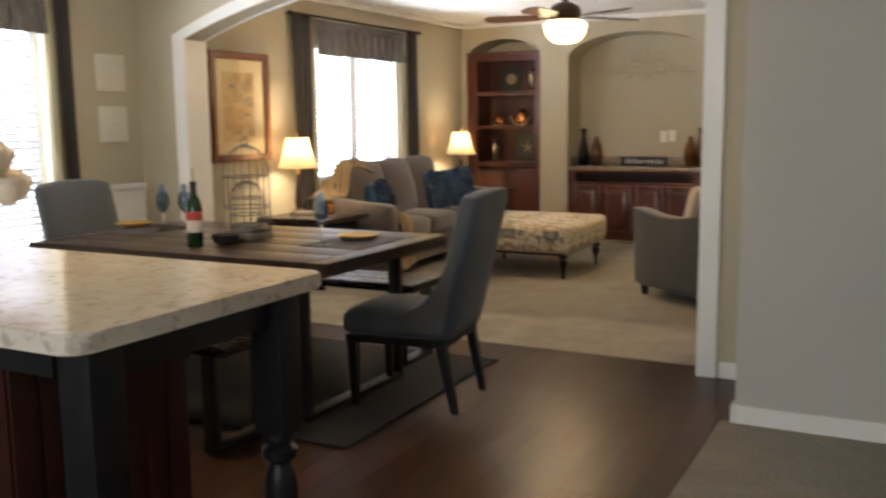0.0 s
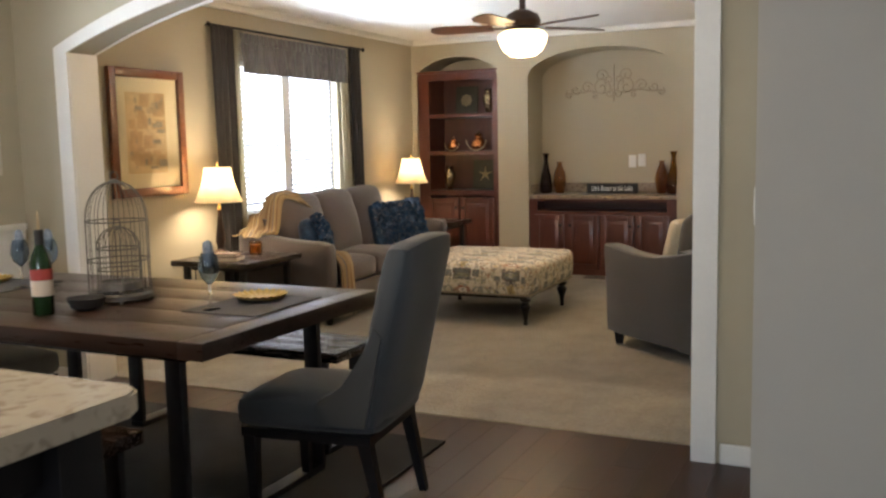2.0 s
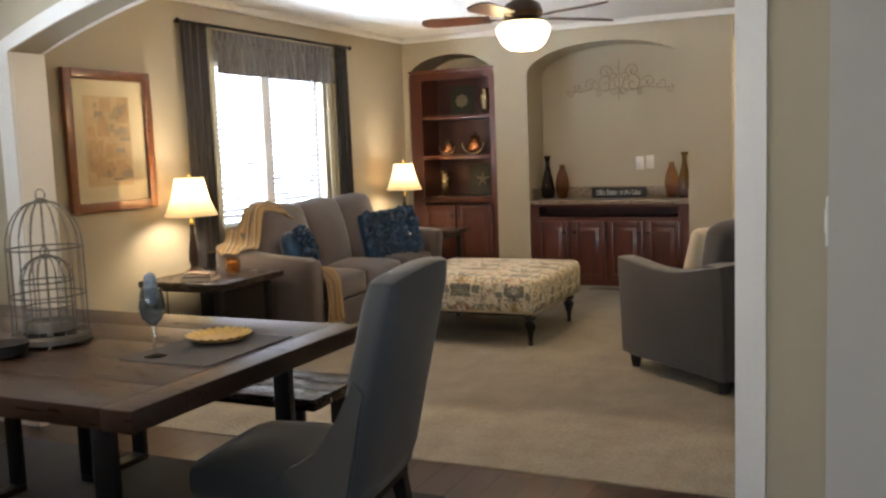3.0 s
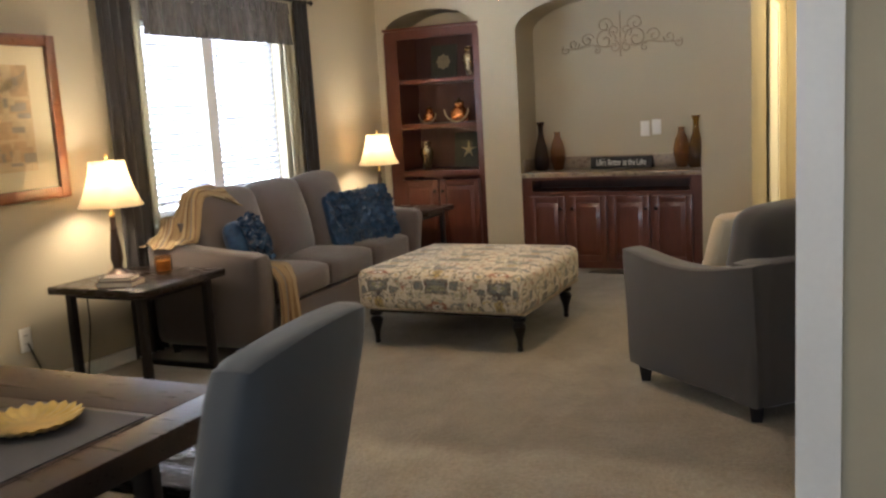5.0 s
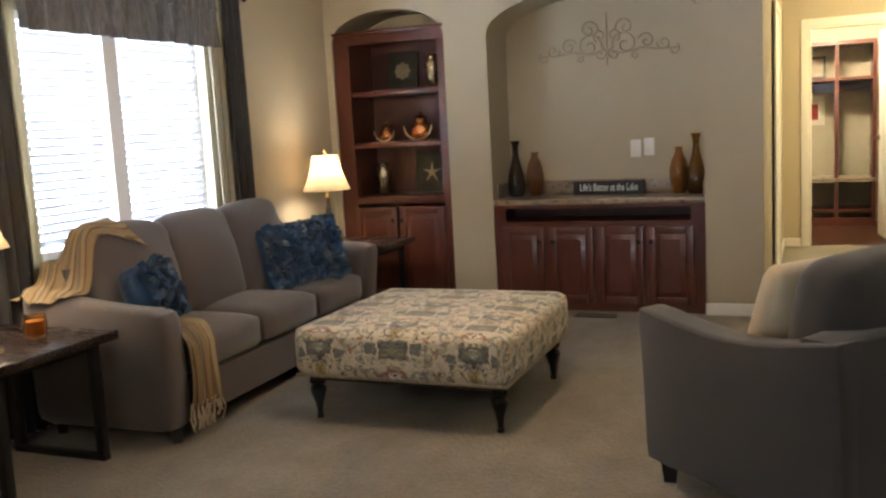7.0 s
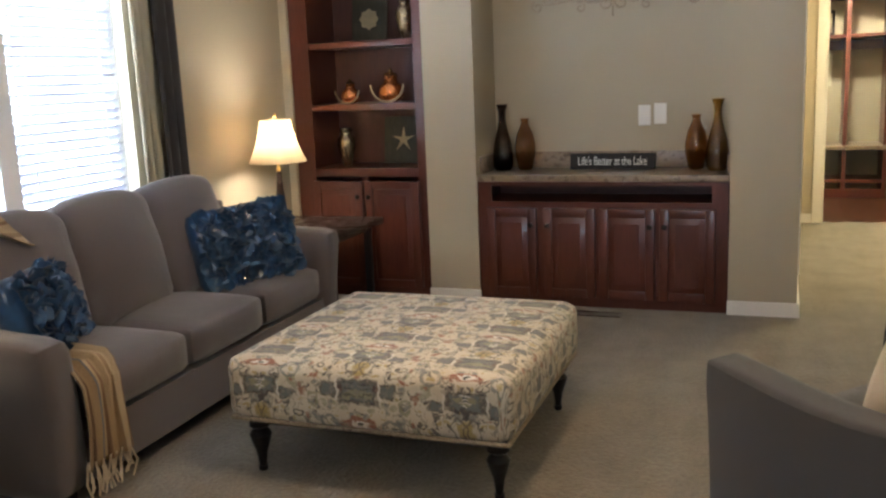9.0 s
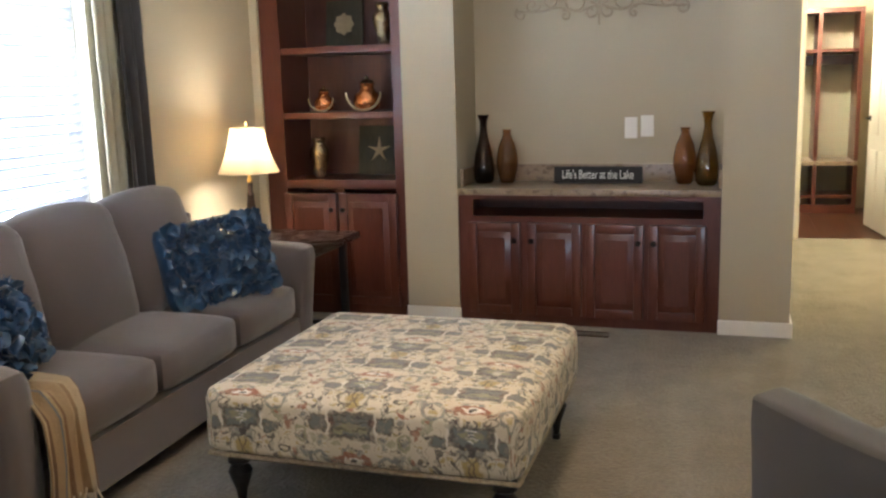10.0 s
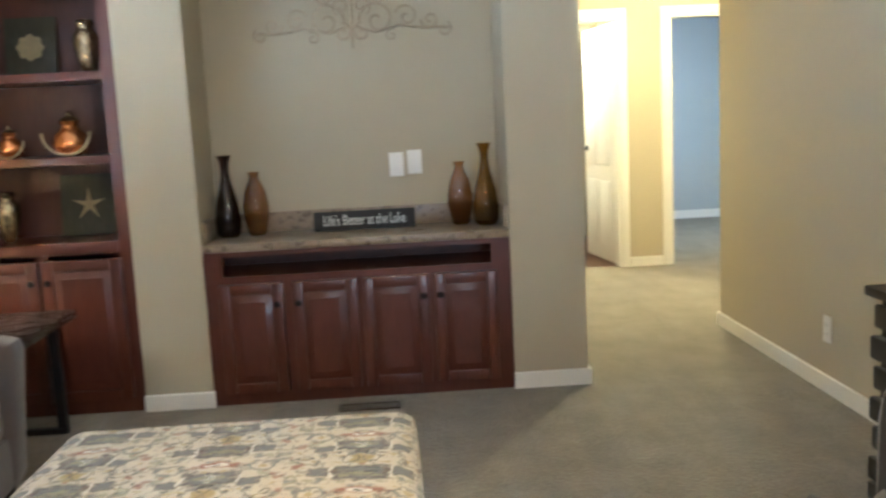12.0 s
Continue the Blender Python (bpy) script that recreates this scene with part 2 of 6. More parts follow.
LAMINATE = stone_top("cream_laminate", (0.55, 0.47, 0.36), (0.66, 0.58, 0.46), (0.43, 0.355, 0.265), 0.15)
COUNTER = stone_top("brown_laminate", (0.20, 0.15, 0.10), (0.30, 0.235, 0.165), (0.13, 0.09, 0.06), 0.3)


def damask(name):
    """Cream cloth with a mirrored pattern in slate blue, olive and brown."""
    m = bpy.data.materials.new(name)
    m.use_nodes = True
    n, l = m.node_tree.nodes, m.node_tree.links
    b = n["Principled BSDF"]
    b.inputs["Roughness"].default_value = 0.9
    b.inputs["Sheen Weight"].default_value = 0.2
    tc = n.new("ShaderNodeTexCoord")
    pat = n.new("ShaderNodeAttribute")
    pat.attribute_name = "unfolded"
    sep = n.new("ShaderNodeSeparateXYZ")
    l.new(pat.outputs["Vector"], sep.inputs[0])

    def math_node(op, a, c):
        k = n.new("ShaderNodeMath")
        k.operation = op
        for i, s in enumerate((a, c)):
            if isinstance(s, (int, float)):
                k.inputs[i].default_value = s
            else:
                l.new(s, k.inputs[i])
        return k.outputs[0]
    warp = n.new("ShaderNodeTexNoise")
    warp.inputs["Scale"].default_value, warp.inputs["Detail"].default_value = 34, 5
    l.new(pat.outputs["Vector"], warp.inputs["Vector"])
    wsep = n.new("ShaderNodeSeparateColor")
    l.new(warp.outputs["Color"], wsep.inputs[0])
    wide, tall = 0.19, 0.40
    ux = math_node("ADD", sep.outputs[0], 19 * wide)
    column = math_node("FLOOR", math_node("DIVIDE", ux, 2 * wide), 0.0)
    odd = math_node("MODULO", column, 2.0)
    a = math_node("ABSOLUTE", math_node("SUBTRACT", math_node("MODULO", ux, 2 * wide), wide), 0.0)
    a = math_node("ADD", a, math_node("MULTIPLY", math_node("SUBTRACT", wsep.outputs[0], 0.5), 0.045))
    vy = math_node("ADD", math_node("ADD", sep.outputs[1], 10 * tall + 0.08), math_node("MULTIPLY", odd, tall / 2))
    v = math_node("SUBTRACT", math_node("MODULO", vy, tall), tall / 2)
    v = math_node("ADD", v, math_node("MULTIPLY", math_node("SUBTRACT", wsep.outputs[1], 0.5), 0.045))
    base = n.new("ShaderNodeTexNoise")
    base.inputs["Scale"].default_value, base.inputs["Detail"].default_value = 9, 4
    l.new(tc.outputs["Object"], base.inputs["Vector"])
    mixb = n.new("ShaderNodeMix")
    mixb.data_type = "RGBA"
    mixb.inputs["A"].default_value, mixb.inputs["B"].default_value = (0.47, 0.405, 0.285, 1), (0.62, 0.56, 0.43, 1)
    l.new(base.outputs["Fac"], mixb.inputs["Factor"])
    col = mixb.outputs["Result"]
    broken = n.new("ShaderNodeTexNoise")
    broken.inputs["Scale"].default_value, broken.inputs["Detail"].default_value = 55, 3
    l.new(tc.outputs["Object"], broken.inputs["Vector"])

    def paint(field, lo, hi, color, keep=1.0):
        """Dye the cloth where the field lies below lo, fading out to hi; worn threads keep some of the ground."""
        nonlocal col
        r = n.new("ShaderNodeMapRange")
        r.inputs["From Min"].default_value, r.inputs["From Max"].default_value = hi, lo
        l.new(field, r.inputs["Value"])
        w = n.new("ShaderNodeMapRange")
        w.inputs["From Min"].default_value, w.inputs["From Max"].default_value = 0.30, 0.52
        w.inputs["To Min"].default_value, w.inputs["To Max"].default_value = keep * 0.45, keep
        l.new(broken.outputs["Fac"], w.inputs["Value"])
        mx = n.new("ShaderNodeMix")
        mx.data_type = "RGBA"
        mx.inputs["B"].default_value = (*color, 1)
        l.new(math_node("MULTIPLY", r.outputs[0], w.outputs[0]), mx.inputs["Factor"])
        l.new(col, mx.inputs["A"])
        col = mx.outputs["Result"]

    def away(ca, cb, ra, rb):
        da = math_node("DIVIDE", math_node("SUBTRACT", a, ca), ra)
        db = math_node("DIVIDE", math_node("SUBTRACT", v, cb), rb)
        return da, db

    def oval(ca, cb, ra, rb):
        da, db = away(ca, cb, ra, rb)
        return math_node("SQRT", math_node("ADD", math_node("MULTIPLY", da, da), math_node("MULTIPLY", db, db)), 0.0)

    def block(ca, cb, ra, rb):
        da, db = away(ca, cb, ra, rb)
        return math_node("MAXIMUM", math_node("ABSOLUTE", da, 0.0), math_node("ABSOLUTE", db, 0.0))

    def ring(ca, cb, ra, rb, width):
        return math_node("DIVIDE", math_node("ABSOLUTE", math_node("SUBTRACT", oval(ca, cb, ra, rb), 1.0), 0.0), width)

    SLATE, MOSS, INK, RUST, GOLD, PALE = (0.150, 0.160, 0.150), (0.26, 0.25, 0.15), (0.055, 0.048, 0.045), (0.27, 0.115, 0.065), (0.36, 0.275, 0.10), (0.70, 0.66, 0.56)
    fold = n.new("ShaderNodeCombineXYZ")
    l.new(a, fold.inputs[0])
    l.new(v, fold.inputs[1])

    def sprigs(scale, shift, level, line, color, keep):
        """Small flecks, or fine outlines, that mirror about the axis of each column."""
        mp = n.new("ShaderNodeMapping")
        mp.inputs["Location"].default_value = (shift, shift * 0.7, shift)
        l.new(fold.outputs[0], mp.inputs["Vector"])
        z = n.new("ShaderNodeTexNoise")
        z.inputs["Scale"].default_value, z.inputs["Detail"].default_value = scale, 1.5
        l.new(mp.outputs[0], z.inputs["Vector"])
        if line:
            paint(math_node("ABSOLUTE", math_node("SUBTRACT", z.outputs["Fac"], level), 0.0), line * 0.6, line, color, keep)
        else:
            paint(math_node("SUBTRACT", level, z.outputs["Fac"]), -0.02, 0.0, color, keep)
    sprigs(24, 1.3, 0.63, 0, MOSS, 0.75)
    sprigs(21, 5.1, 0.62, 0, SLATE, 0.8)
    sprigs(30, 8.7, 0.645, 0, GOLD, 0.9)
    sprigs(27, 3.9, 0.655, 0, RUST, 0.85)
    sprigs(21, 5.1, 0.60, 0.014, INK, 0.75)
    sprigs(16, 12.2, 0.50, 0.011, INK, 0.5)
    sprigs(34, 6.6, 0.66, 0, INK, 0.85)
    for spot in (block(0.0, 0.075, 0.060, 0.030), block(0.0, -0.125, 0.062, 0.040), block(0.104, 0.050, 0.022, 0.018), block(0.110, -0.118, 0.024, 0.024)):
        paint(spot, 1.10, 1.30, INK, 0.85)
        paint(spot, 0.80, 0.95, SLATE)
    for spot in (oval(0.022, 0.082, 0.020, 0.012), oval(0.0, -0.13, 0.034, 0.016), oval(0.040, -0.142, 0.016, 0.012), oval(0.0, 0.064, 0.016, 0.007)):
        paint(spot, 0.8, 1.15, MOSS)
    for k in range(4):
        paint(block(0.030, -0.158 + 0.021 * k, 0.022, 0.0032), 0.8, 1.2, INK, 0.7)
        paint(block(0.0, 0.056 + 0.013 * k, 0.008 + 0.010 * (k % 2), 0.003), 0.8, 1.2, PALE, 0.8)
    paint(block(0.074, 0.070, 0.0045, 0.026), 0.8, 1.2, PALE, 0.8)
    paint(block(0.078, -0.12, 0.004, 0.036), 0.8, 1.2, PALE, 0.8)
    paint(oval(0.0, -0.026, 0.030, 0.036), 0.85, 1.05, GOLD)
    paint(ring(0.026, -0.020, 0.022, 0.030, 0.16), 0.7, 1.0, INK, 0.7)
    paint(block(0.0, 0.026, 0.014, 0.014), 0.9, 1.1, INK, 0.9)
    paint(oval(0.0, 0.168, 0.064, 0.020), 0.9, 1.06, RUST)
    paint(oval(0.0, 0.168, 0.034, 0.011), 0.9, 1.1, PALE)
    paint(oval(0.0, 0.168, 0.014, 0.005), 0.9, 1.1, INK)
    paint(ring(0.120, 0.150, 0.034, 0.032, 0.20), 0.7, 1.0, SLATE, 0.8)
    paint(oval(0.120, 0.150, 0.012, 0.012), 0.8, 1.1, GOLD, 0.8)
    paint(ring(0.150, -0.020, 0.014, 0.010, 0.34), 0.8, 1.0, INK, 0.85)
    paint(oval(0.110, -0.035, 0.010, 0.007), 0.9, 1.1, INK, 0.8)
    paint(oval(0.165, -0.075, 0.012, 0.010), 0.9, 1.1, RUST, 0.9)
    paint(oval(0.160, 0.085, 0.011, 0.009), 0.9, 1.1, RUST, 0.8)
    paint(oval(0.060, -0.055, 0.012, 0.005), 0.9, 1.1, GOLD, 0.9)
    paint(ring(0.175, -0.165, 0.020, 0.022, 0.24), 0.8, 1.0, MOSS, 0.9)
    paint(ring(0.060, 0.125, 0.020, 0.012, 0.28), 0.8, 1.0, INK, 0.6)
    l.new(col, b.inputs["Base Color"])
    wv = n.new("ShaderNodeTexNoise")
    wv.inputs["Scale"].default_value = 350
    l.new(tc.outputs["Object"], wv.inputs["Vector"])
    bp = n.new("ShaderNodeBump")
    bp.inputs["Strength"].default_value, bp.inputs["Distance"].default_value = 0.4, 0.002
    l.new(wv.outputs["Fac"], bp.inputs["Height"])
    l.new(bp.outputs[0], b.inputs["Normal"])
    return m


DAMASK = damask("damask_cloth")
PIPING = mat("corded_piping", (0.10, 0.065, 0.04), 0.9, vary=0.2, grain=90, bump=0.5, second=(0.46, 0.39, 0.27))


def striped(name, colors, width, axis=0):
    m = bpy.data.materials.new(name)
    m.use_nodes = True
    n, l = m.node_tree.nodes, m.node_tree.links
    b = n["Principled BSDF"]
    b.inputs["Roughness"].default_value = 0.9
    uv = n.new("ShaderNodeAttribute")
    uv.attribute_name = "across"
    mul = n.new("ShaderNodeMath")
    mul.operation = "MULTIPLY"
    mul.inputs[1].default_value = 1 / width
    l.new(uv.outputs["Fac"], mul.inputs[0])
    fr = n.new("ShaderNodeMath")
    fr.operation = "FRACT"
    l.new(mul.outputs[0], fr.inputs[0])
    cr = n.new("ShaderNodeValToRGB")
    cr.color_ramp.interpolation = "CONSTANT"
    el = cr.color_ramp.elements
    el[0].position, el[0].color = 0, (*colors[0][1], 1)
    el[1].position, el[1].color = colors[1][0], (*colors[1][1], 1)
    for p, c in colors[2:]:
        e = el.new(p)
        e.color = (*c, 1)
    l.new(fr.outputs[0], cr.inputs[0])
    l.new(cr.outputs[0], b.inputs["Base Color"])
    tc = n.new("ShaderNodeTexCoord")
    knit = n.new("ShaderNodeTexNoise")
    knit.inputs["Scale"].default_value, knit.inputs["Detail"].default_value = 130, 4
    l.new(tc.outputs["Object"], knit.inputs["Vector"])
    bp = n.new("ShaderNodeBump")
    bp.inputs["Strength"].default_value, bp.inputs["Distance"].default_value = 0.8, 0.006
    l.new(knit.outputs["Fac"], bp.inputs["Height"])
    l.new(bp.outputs[0], b.inputs["Normal"])
    return m


THROW = striped("striped_throw", ((0, (0.30, 0.215, 0.11)), (0.14, (0.22, 0.145, 0.07)), (0.24, (0.34, 0.26, 0.15)), (0.40, (0.115, 0.066, 0.036)), (0.46, (0.26, 0.18, 0.09)), (0.60, (0.15, 0.145, 0.14)), (0.66, (0.33, 0.24, 0.125)), (0.82, (0.17, 0.10, 0.05)), (0.88, (0.29, 0.205, 0.105))), 0.17)


def glass(name, color, rough=0.02):
    m = bpy.data.materials.new(name)
    m.use_nodes = True
    b = m.node_tree.nodes["Principled BSDF"]
    b.inputs["Base Color"].default_value = (*color, 1)
    b.inputs["Transmission Weight"].default_value = 1
    b.inputs["Roughness"].default_value = rough
    return m


GLASS = glass("clear_glass", (0.95, 0.97, 0.96))
BLUEGLASS = glass("blue_swirl_glass", (0.52, 0.62, 0.72))
SMOKE = glass("plum_glass", (0.20, 0.10, 0.09), 0.06)
AMBER = glass("amber_crackle_glass", (0.72, 0.47, 0.24), 0.12)
OLIVE = glass("olive_amber_glass", (0.58, 0.40, 0.12), 0.06)


def glowing(name, color, strength, back):
    m = bpy.data.materials.new(name)
    m.use_nodes = True
    b = m.node_tree.nodes["Principled BSDF"]
    b.inputs["Base Color"].default_value = (*back, 1)
    b.inputs["Emission Color"].default_value = (*color, 1)
    b.inputs["Emission Strength"].default_value = strength
    b.inputs["Roughness"].default_value = 0.8
    return m


SHADE = mat("cream_lamp_shade", (0.82, 0.72, 0.54), 0.85, vary=0.05, grain=200, bump=0.1)
_n0, _l0 = SHADE.node_tree.nodes, SHADE.node_tree.links
_t0 = _n0.new("ShaderNodeBsdfTranslucent")
_t0.inputs[0].default_value = (0.62, 0.545, 0.42, 1)
_mx0 = _n0.new("ShaderNodeMixShader")
_mx0.inputs[0].default_value = 0.88
_l0.new(_n0["Principled BSDF"].outputs[0], _mx0.inputs[1])
_l0.new(_t0.outputs[0], _mx0.inputs[2])
_l0.new(_mx0.outputs[0], _n0["Material Output"].inputs[0])
GLOBE = glowing("lit_glass_globe", (1.0, 0.70, 0.32), 6.0, (0.8, 0.75, 0.6))
BLINDM = bpy.data.materials.new("white_blind")
BLINDM.use_nodes = True
_n, _l = BLINDM.node_tree.nodes, BLINDM.node_tree.links
_t = _n.new("ShaderNodeBsdfTranslucent")
_t.inputs[0].default_value = (0.7, 0.7, 0.72, 1)
_mx = _n.new("ShaderNodeMixShader")
_mx.inputs[0].default_value = 0.006
_n["Principled BSDF"].inputs["Base Color"].default_value = (0.5, 0.49, 0.52, 1)
_l.new(_n["Principled BSDF"].outputs[0], _mx.inputs[1])
_l.new(_t.outputs[0], _mx.inputs[2])
_l.new(_mx.outputs[0], _n["Material Output"].inputs[0])
_n2, _l2 = SHEER.node_tree.nodes, SHEER.node_tree.links
_t2 = _n2.new("ShaderNodeBsdfTranslucent")
_t2.inputs[0].default_value = (0.55, 0.50, 0.38, 1)
_mx2 = _n2.new("ShaderNodeMixShader")
_mx2.inputs[0].default_value = 0.5
_l2.new(_n2["Principled BSDF"].outputs[0], _mx2.inputs[1])
_l2.new(_t2.outputs[0], _mx2.inputs[2])
_l2.new(_mx2.outputs[0], _n2["Material Output"].inputs[0])


for _m in (PLANK, ISLANDW, BLACK):
    _m.node_tree.nodes["Principled BSDF"].inputs["Specular IOR Level"].default_value = 0.25


# ---- mesh helpers ----
def box(bm, x0, x1, y0, y1, z0, z1, bevel=0.0, seg=2):
    g = bmesh.ops.create_cube(bm, size=1)
    for w in g["verts"]:
        w.co = Vector(((x0 + x1) / 2 + w.co.x * (x1 - x0), (y0 + y1) / 2 + w.co.y * (y1 - y0), (z0 + z1) / 2 + w.co.z * (z1 - z0)))
    if bevel:
        edges = list({e for w in g["verts"] for e in w.link_edges})
        bmesh.ops.bevel(bm, geom=edges, offset=bevel, segments=seg, affect="EDGES", profile=0.6)
    return bm


def boxes(*rows, bevel=0.0):
    bm = bmesh.new()
    for r in rows:
        box(bm, *r, bevel=bevel)
    return bm


def rbox(bm, c, half, r, cuts=5, bulge=(0, 0, 0), m=None, shape=None):
    """A stuffed block: rounded edges, and faces that swell along each axis by bulge."""
    old = set(bm.verts)
    g = bmesh.ops.create_cube(bm, size=2)
    es = list({e for w in g["verts"] for e in w.link_edges})
    bmesh.ops.subdivide_edges(bm, edges=es, cuts=cuts, use_grid_fill=True)
    for w in [w for w in bm.verts if w not in old]:
        p = w.co.copy()
        q = Vector([p[i] * half[i] for i in range(3)])
        core = Vector([max(-(half[i] - r), min(half[i] - r, q[i])) for i in range(3)])
        d = q - core
        if d.length > 1e-6:
            q = core + d.normalized() * r
        u = [q[i] / half[i] for i in range(3)]
        for i in range(3):
            j, k = (i + 1) % 3, (i + 2) % 3
            q[i] += u[i] * bulge[i] * (1 - u[j] ** 2) * (1 - u[k] ** 2)
        if shape:
            q = shape(q)
        q = q + Vector(c)
        w.co = m @ q if m else q
    return bm


def lathe(bm, profile, seg=20, c=(0, 0, 0), caps=True):
    rings = []
    for r, z in profile:
        rings.append([bm.verts.new((c[0] + r * math.cos(2 * math.pi * i / seg), c[1] + r * math.sin(2 * math.pi * i / seg), c[2] + z)) for i in range(seg)])
    for a, b in zip(rings, rings[1:]):
        for i in range(seg):
            bm.faces.new((a[i], a[(i + 1) % seg], b[(i + 1) % seg], b[i]))
    if caps:
        bm.faces.new(rings[0][::-1])
        bm.faces.new(rings[-1])
    return bm


def tube(bm, pts, r, seg=6):
    pts = [Vector(p) for p in pts]
    rings = []
    for i, p in enumerate(pts):
        d = (pts[min(i + 1, len(pts) - 1)] - pts[max(i - 1, 0)]).normalized()
        a = d.orthogonal().normalized()
        if rings:
            a = (last - d * last.dot(d)).normalized()
        last = a
        b = d.cross(a)
        rings.append([bm.verts.new(p + (a * math.cos(2 * math.pi * k / seg) + b * math.sin(2 * math.pi * k / seg)) * r) for k in range(seg)])
    for a, b in zip(rings, rings[1:]):
        for k in range(seg):
            bm.faces.new((a[k], a[(k + 1) % seg], b[(k + 1) % seg], b[k]))
    bm.faces.new(rings[0][::-1])
    bm.faces.new(rings[-1])
    return bm


def prism(bm, outline, axis, lo, hi):
    """Extrude a closed 2D outline along an axis: 'y' takes (x, z), 'x' takes (y, z), 'z' takes (x, y)."""
    def at(p, h):
        return {"y": (p[0], h, p[1]), "x": (h, p[0], p[1]), "z": (p[0], p[1], h)}[axis]
    a = [bm.verts.new(at(p, lo)) for p in outline]
    b = [bm.verts.new(at(p, hi)) for p in outline]
    n = len(a)
    for i in range(n):
        bm.faces.new((a[i], a[(i + 1) % n], b[(i + 1) % n], b[i]))
    bm.faces.new(a[::-1])
    bm.faces.new(b)
    return bm


def to_mesh(name, bm, material, smooth=None):
    bmesh.ops.recalc_face_normals(bm, faces=bm.faces)
    me = bpy.data.meshes.new(name)
    bm.to_mesh(me)
    bm.free()
    me.materials.append(material)
    if smooth is not None:
        for p in me.polygons:
            p.use_smooth = True
        me.set_sharp_from_angle(angle=radians(smooth))
    return me


def part(name, bm, material, parent, label="", smooth=40):
    ob = new(name, to_mesh(name, bm, material, smooth))
    ob.parent = parent
    if label:
        tagged(ob, label)
    return ob


def thing(name, label, category, m=None, group=""):
    ob = new(name)
    ob.empty_display_size = 0.1
    ob.matrix_world = m or Matrix()
    return tagged(ob, label, category, group)


def solid(name, bm, material, label, category, m=None, group="", smooth=40):
    ob = new(name, to_mesh(name, bm, material, smooth))
    if m:
        ob.matrix_world = m
    return tagged(ob, label, category, group)


def structure(name, bm, material, label, smooth=30):
    return tagged(new(name, to_mesh(name, bm, material, smooth)), label, name.split("_")[0], kind="structure")


# ---- structure ----
XW, YA, YB, CZ = -2.44, 3.28, 8.24, 2.41


def arc(x0, x1, z0, rise, n=28):
    cx, a = (x0 + x1) / 2, (x1 - x0) / 2
    return [(cx - a * math.cos(math.pi * i / n), z0 + rise * math.sin(math.pi * i / n)) for i in range(n + 1)]


def bow(x0, x1, z0, rise, n=36):
    """A shallow arc of a circle that springs at an angle from its two ends."""
    half = (x1 - x0) / 2
    r = (half * half + rise * rise) / (2 * rise)
    return [(x, z0 + rise - r + math.sqrt(r * r - (x - (x0 + x1) / 2) ** 2)) for x in [x0 + (x1 - x0) * i / n for i in range(n + 1)]]


# window wall on the west side, with the two window openings
W1, W2 = (5.2, 6.74, 0.78, 2.0), (1.5, 2.52, 0.45, 2.0)
structure("wall_west", boxes((XW - 0.14, XW, -4.1, W2[0], 0, CZ), (XW - 0.14, XW, W2[0], W2[1], 0, W2[2]), (XW - 0.14, XW, W2[0], W2[1], W2[3], CZ),
                             (XW - 0.14, XW, W2[1], W1[0], 0, CZ), (XW - 0.14, XW, W1[0], W1[1], 0, W1[2]), (XW - 0.14, XW, W1[0], W1[1], W1[3], CZ),
                             (XW - 0.14, XW, W1[1], 8.9, 0, CZ)), WALL, "tan painted wall with two windows")
# arched wall between dining room and living room
AX0, AX1, AZ = -2.03, 1.362, 1.865
structure("wall_arch", prism(bmesh.new(), [(XW, 0), (AX0, 0)] + bow(AX0, AX1, AZ, 0.315) + [(AX1, 0), (1.75, 0), (1.75, CZ), (XW, CZ)], "y", YA, YA + 0.185), WALL, "tan wall with a wide low arched opening")
for y0, y1 in ((YA - 0.018, YA - 0.002), (YA + 0.187, YA + 0.203)):
    structure("trim", prism(bmesh.new(), [(AX0 - 0.085, 0), (AX0 + 0.012, 0)] + bow(AX0 + 0.012, AX1 - 0.012, AZ, 0.30) + [(AX1 - 0.012, 0), (AX1 + 0.085, 0)] + bow(AX0 - 0.085, AX1 + 0.085, AZ + 0.03, 0.36)[::-1], "y", y0, y1), TRIM, "cream painted casing round the arched opening")
structure("trim", boxes((AX0 + 0.001, AX0 + 0.016, YA - 0.002, YA + 0.187, 0, AZ), (AX1 - 0.016, AX1 - 0.001, YA - 0.002, YA + 0.187, 0, AZ)), TRIM, "cream painted jamb lining of the arched opening")
# built-in wall with two arched niches
bk, ni = arc(-2.385, -1.47, 2.0, 0.225), arc(-1.145, 0.335, 1.97, 0.26)
structure("wall_north", prism(bmesh.new(), [(XW, 0), (-2.385, 0)] + bk + [(-1.47, 0), (-1.145, 0)] + ni + [(0.335, 0), (0.70, 0), (0.70, CZ), (XW, CZ)], "y", YB, YB + 0.44), WALL, "tan wall with two arched niches")
structure("wall_niche_back", boxes((XW, 0.70, YB + 0.442, YB + 0.56, 0, CZ)), WALL, "tan back wall of the niches")
structure("wall_east", boxes((1.745, 1.86, YA + 0.15, 9.27, 0, CZ)), WALL, "tan living room wall beside the hall")
structure("wall_hall_west", boxes((0.60, 0.70, YB + 0.56, 11.5, 0, CZ)), WALL, "tan wall along the hall")
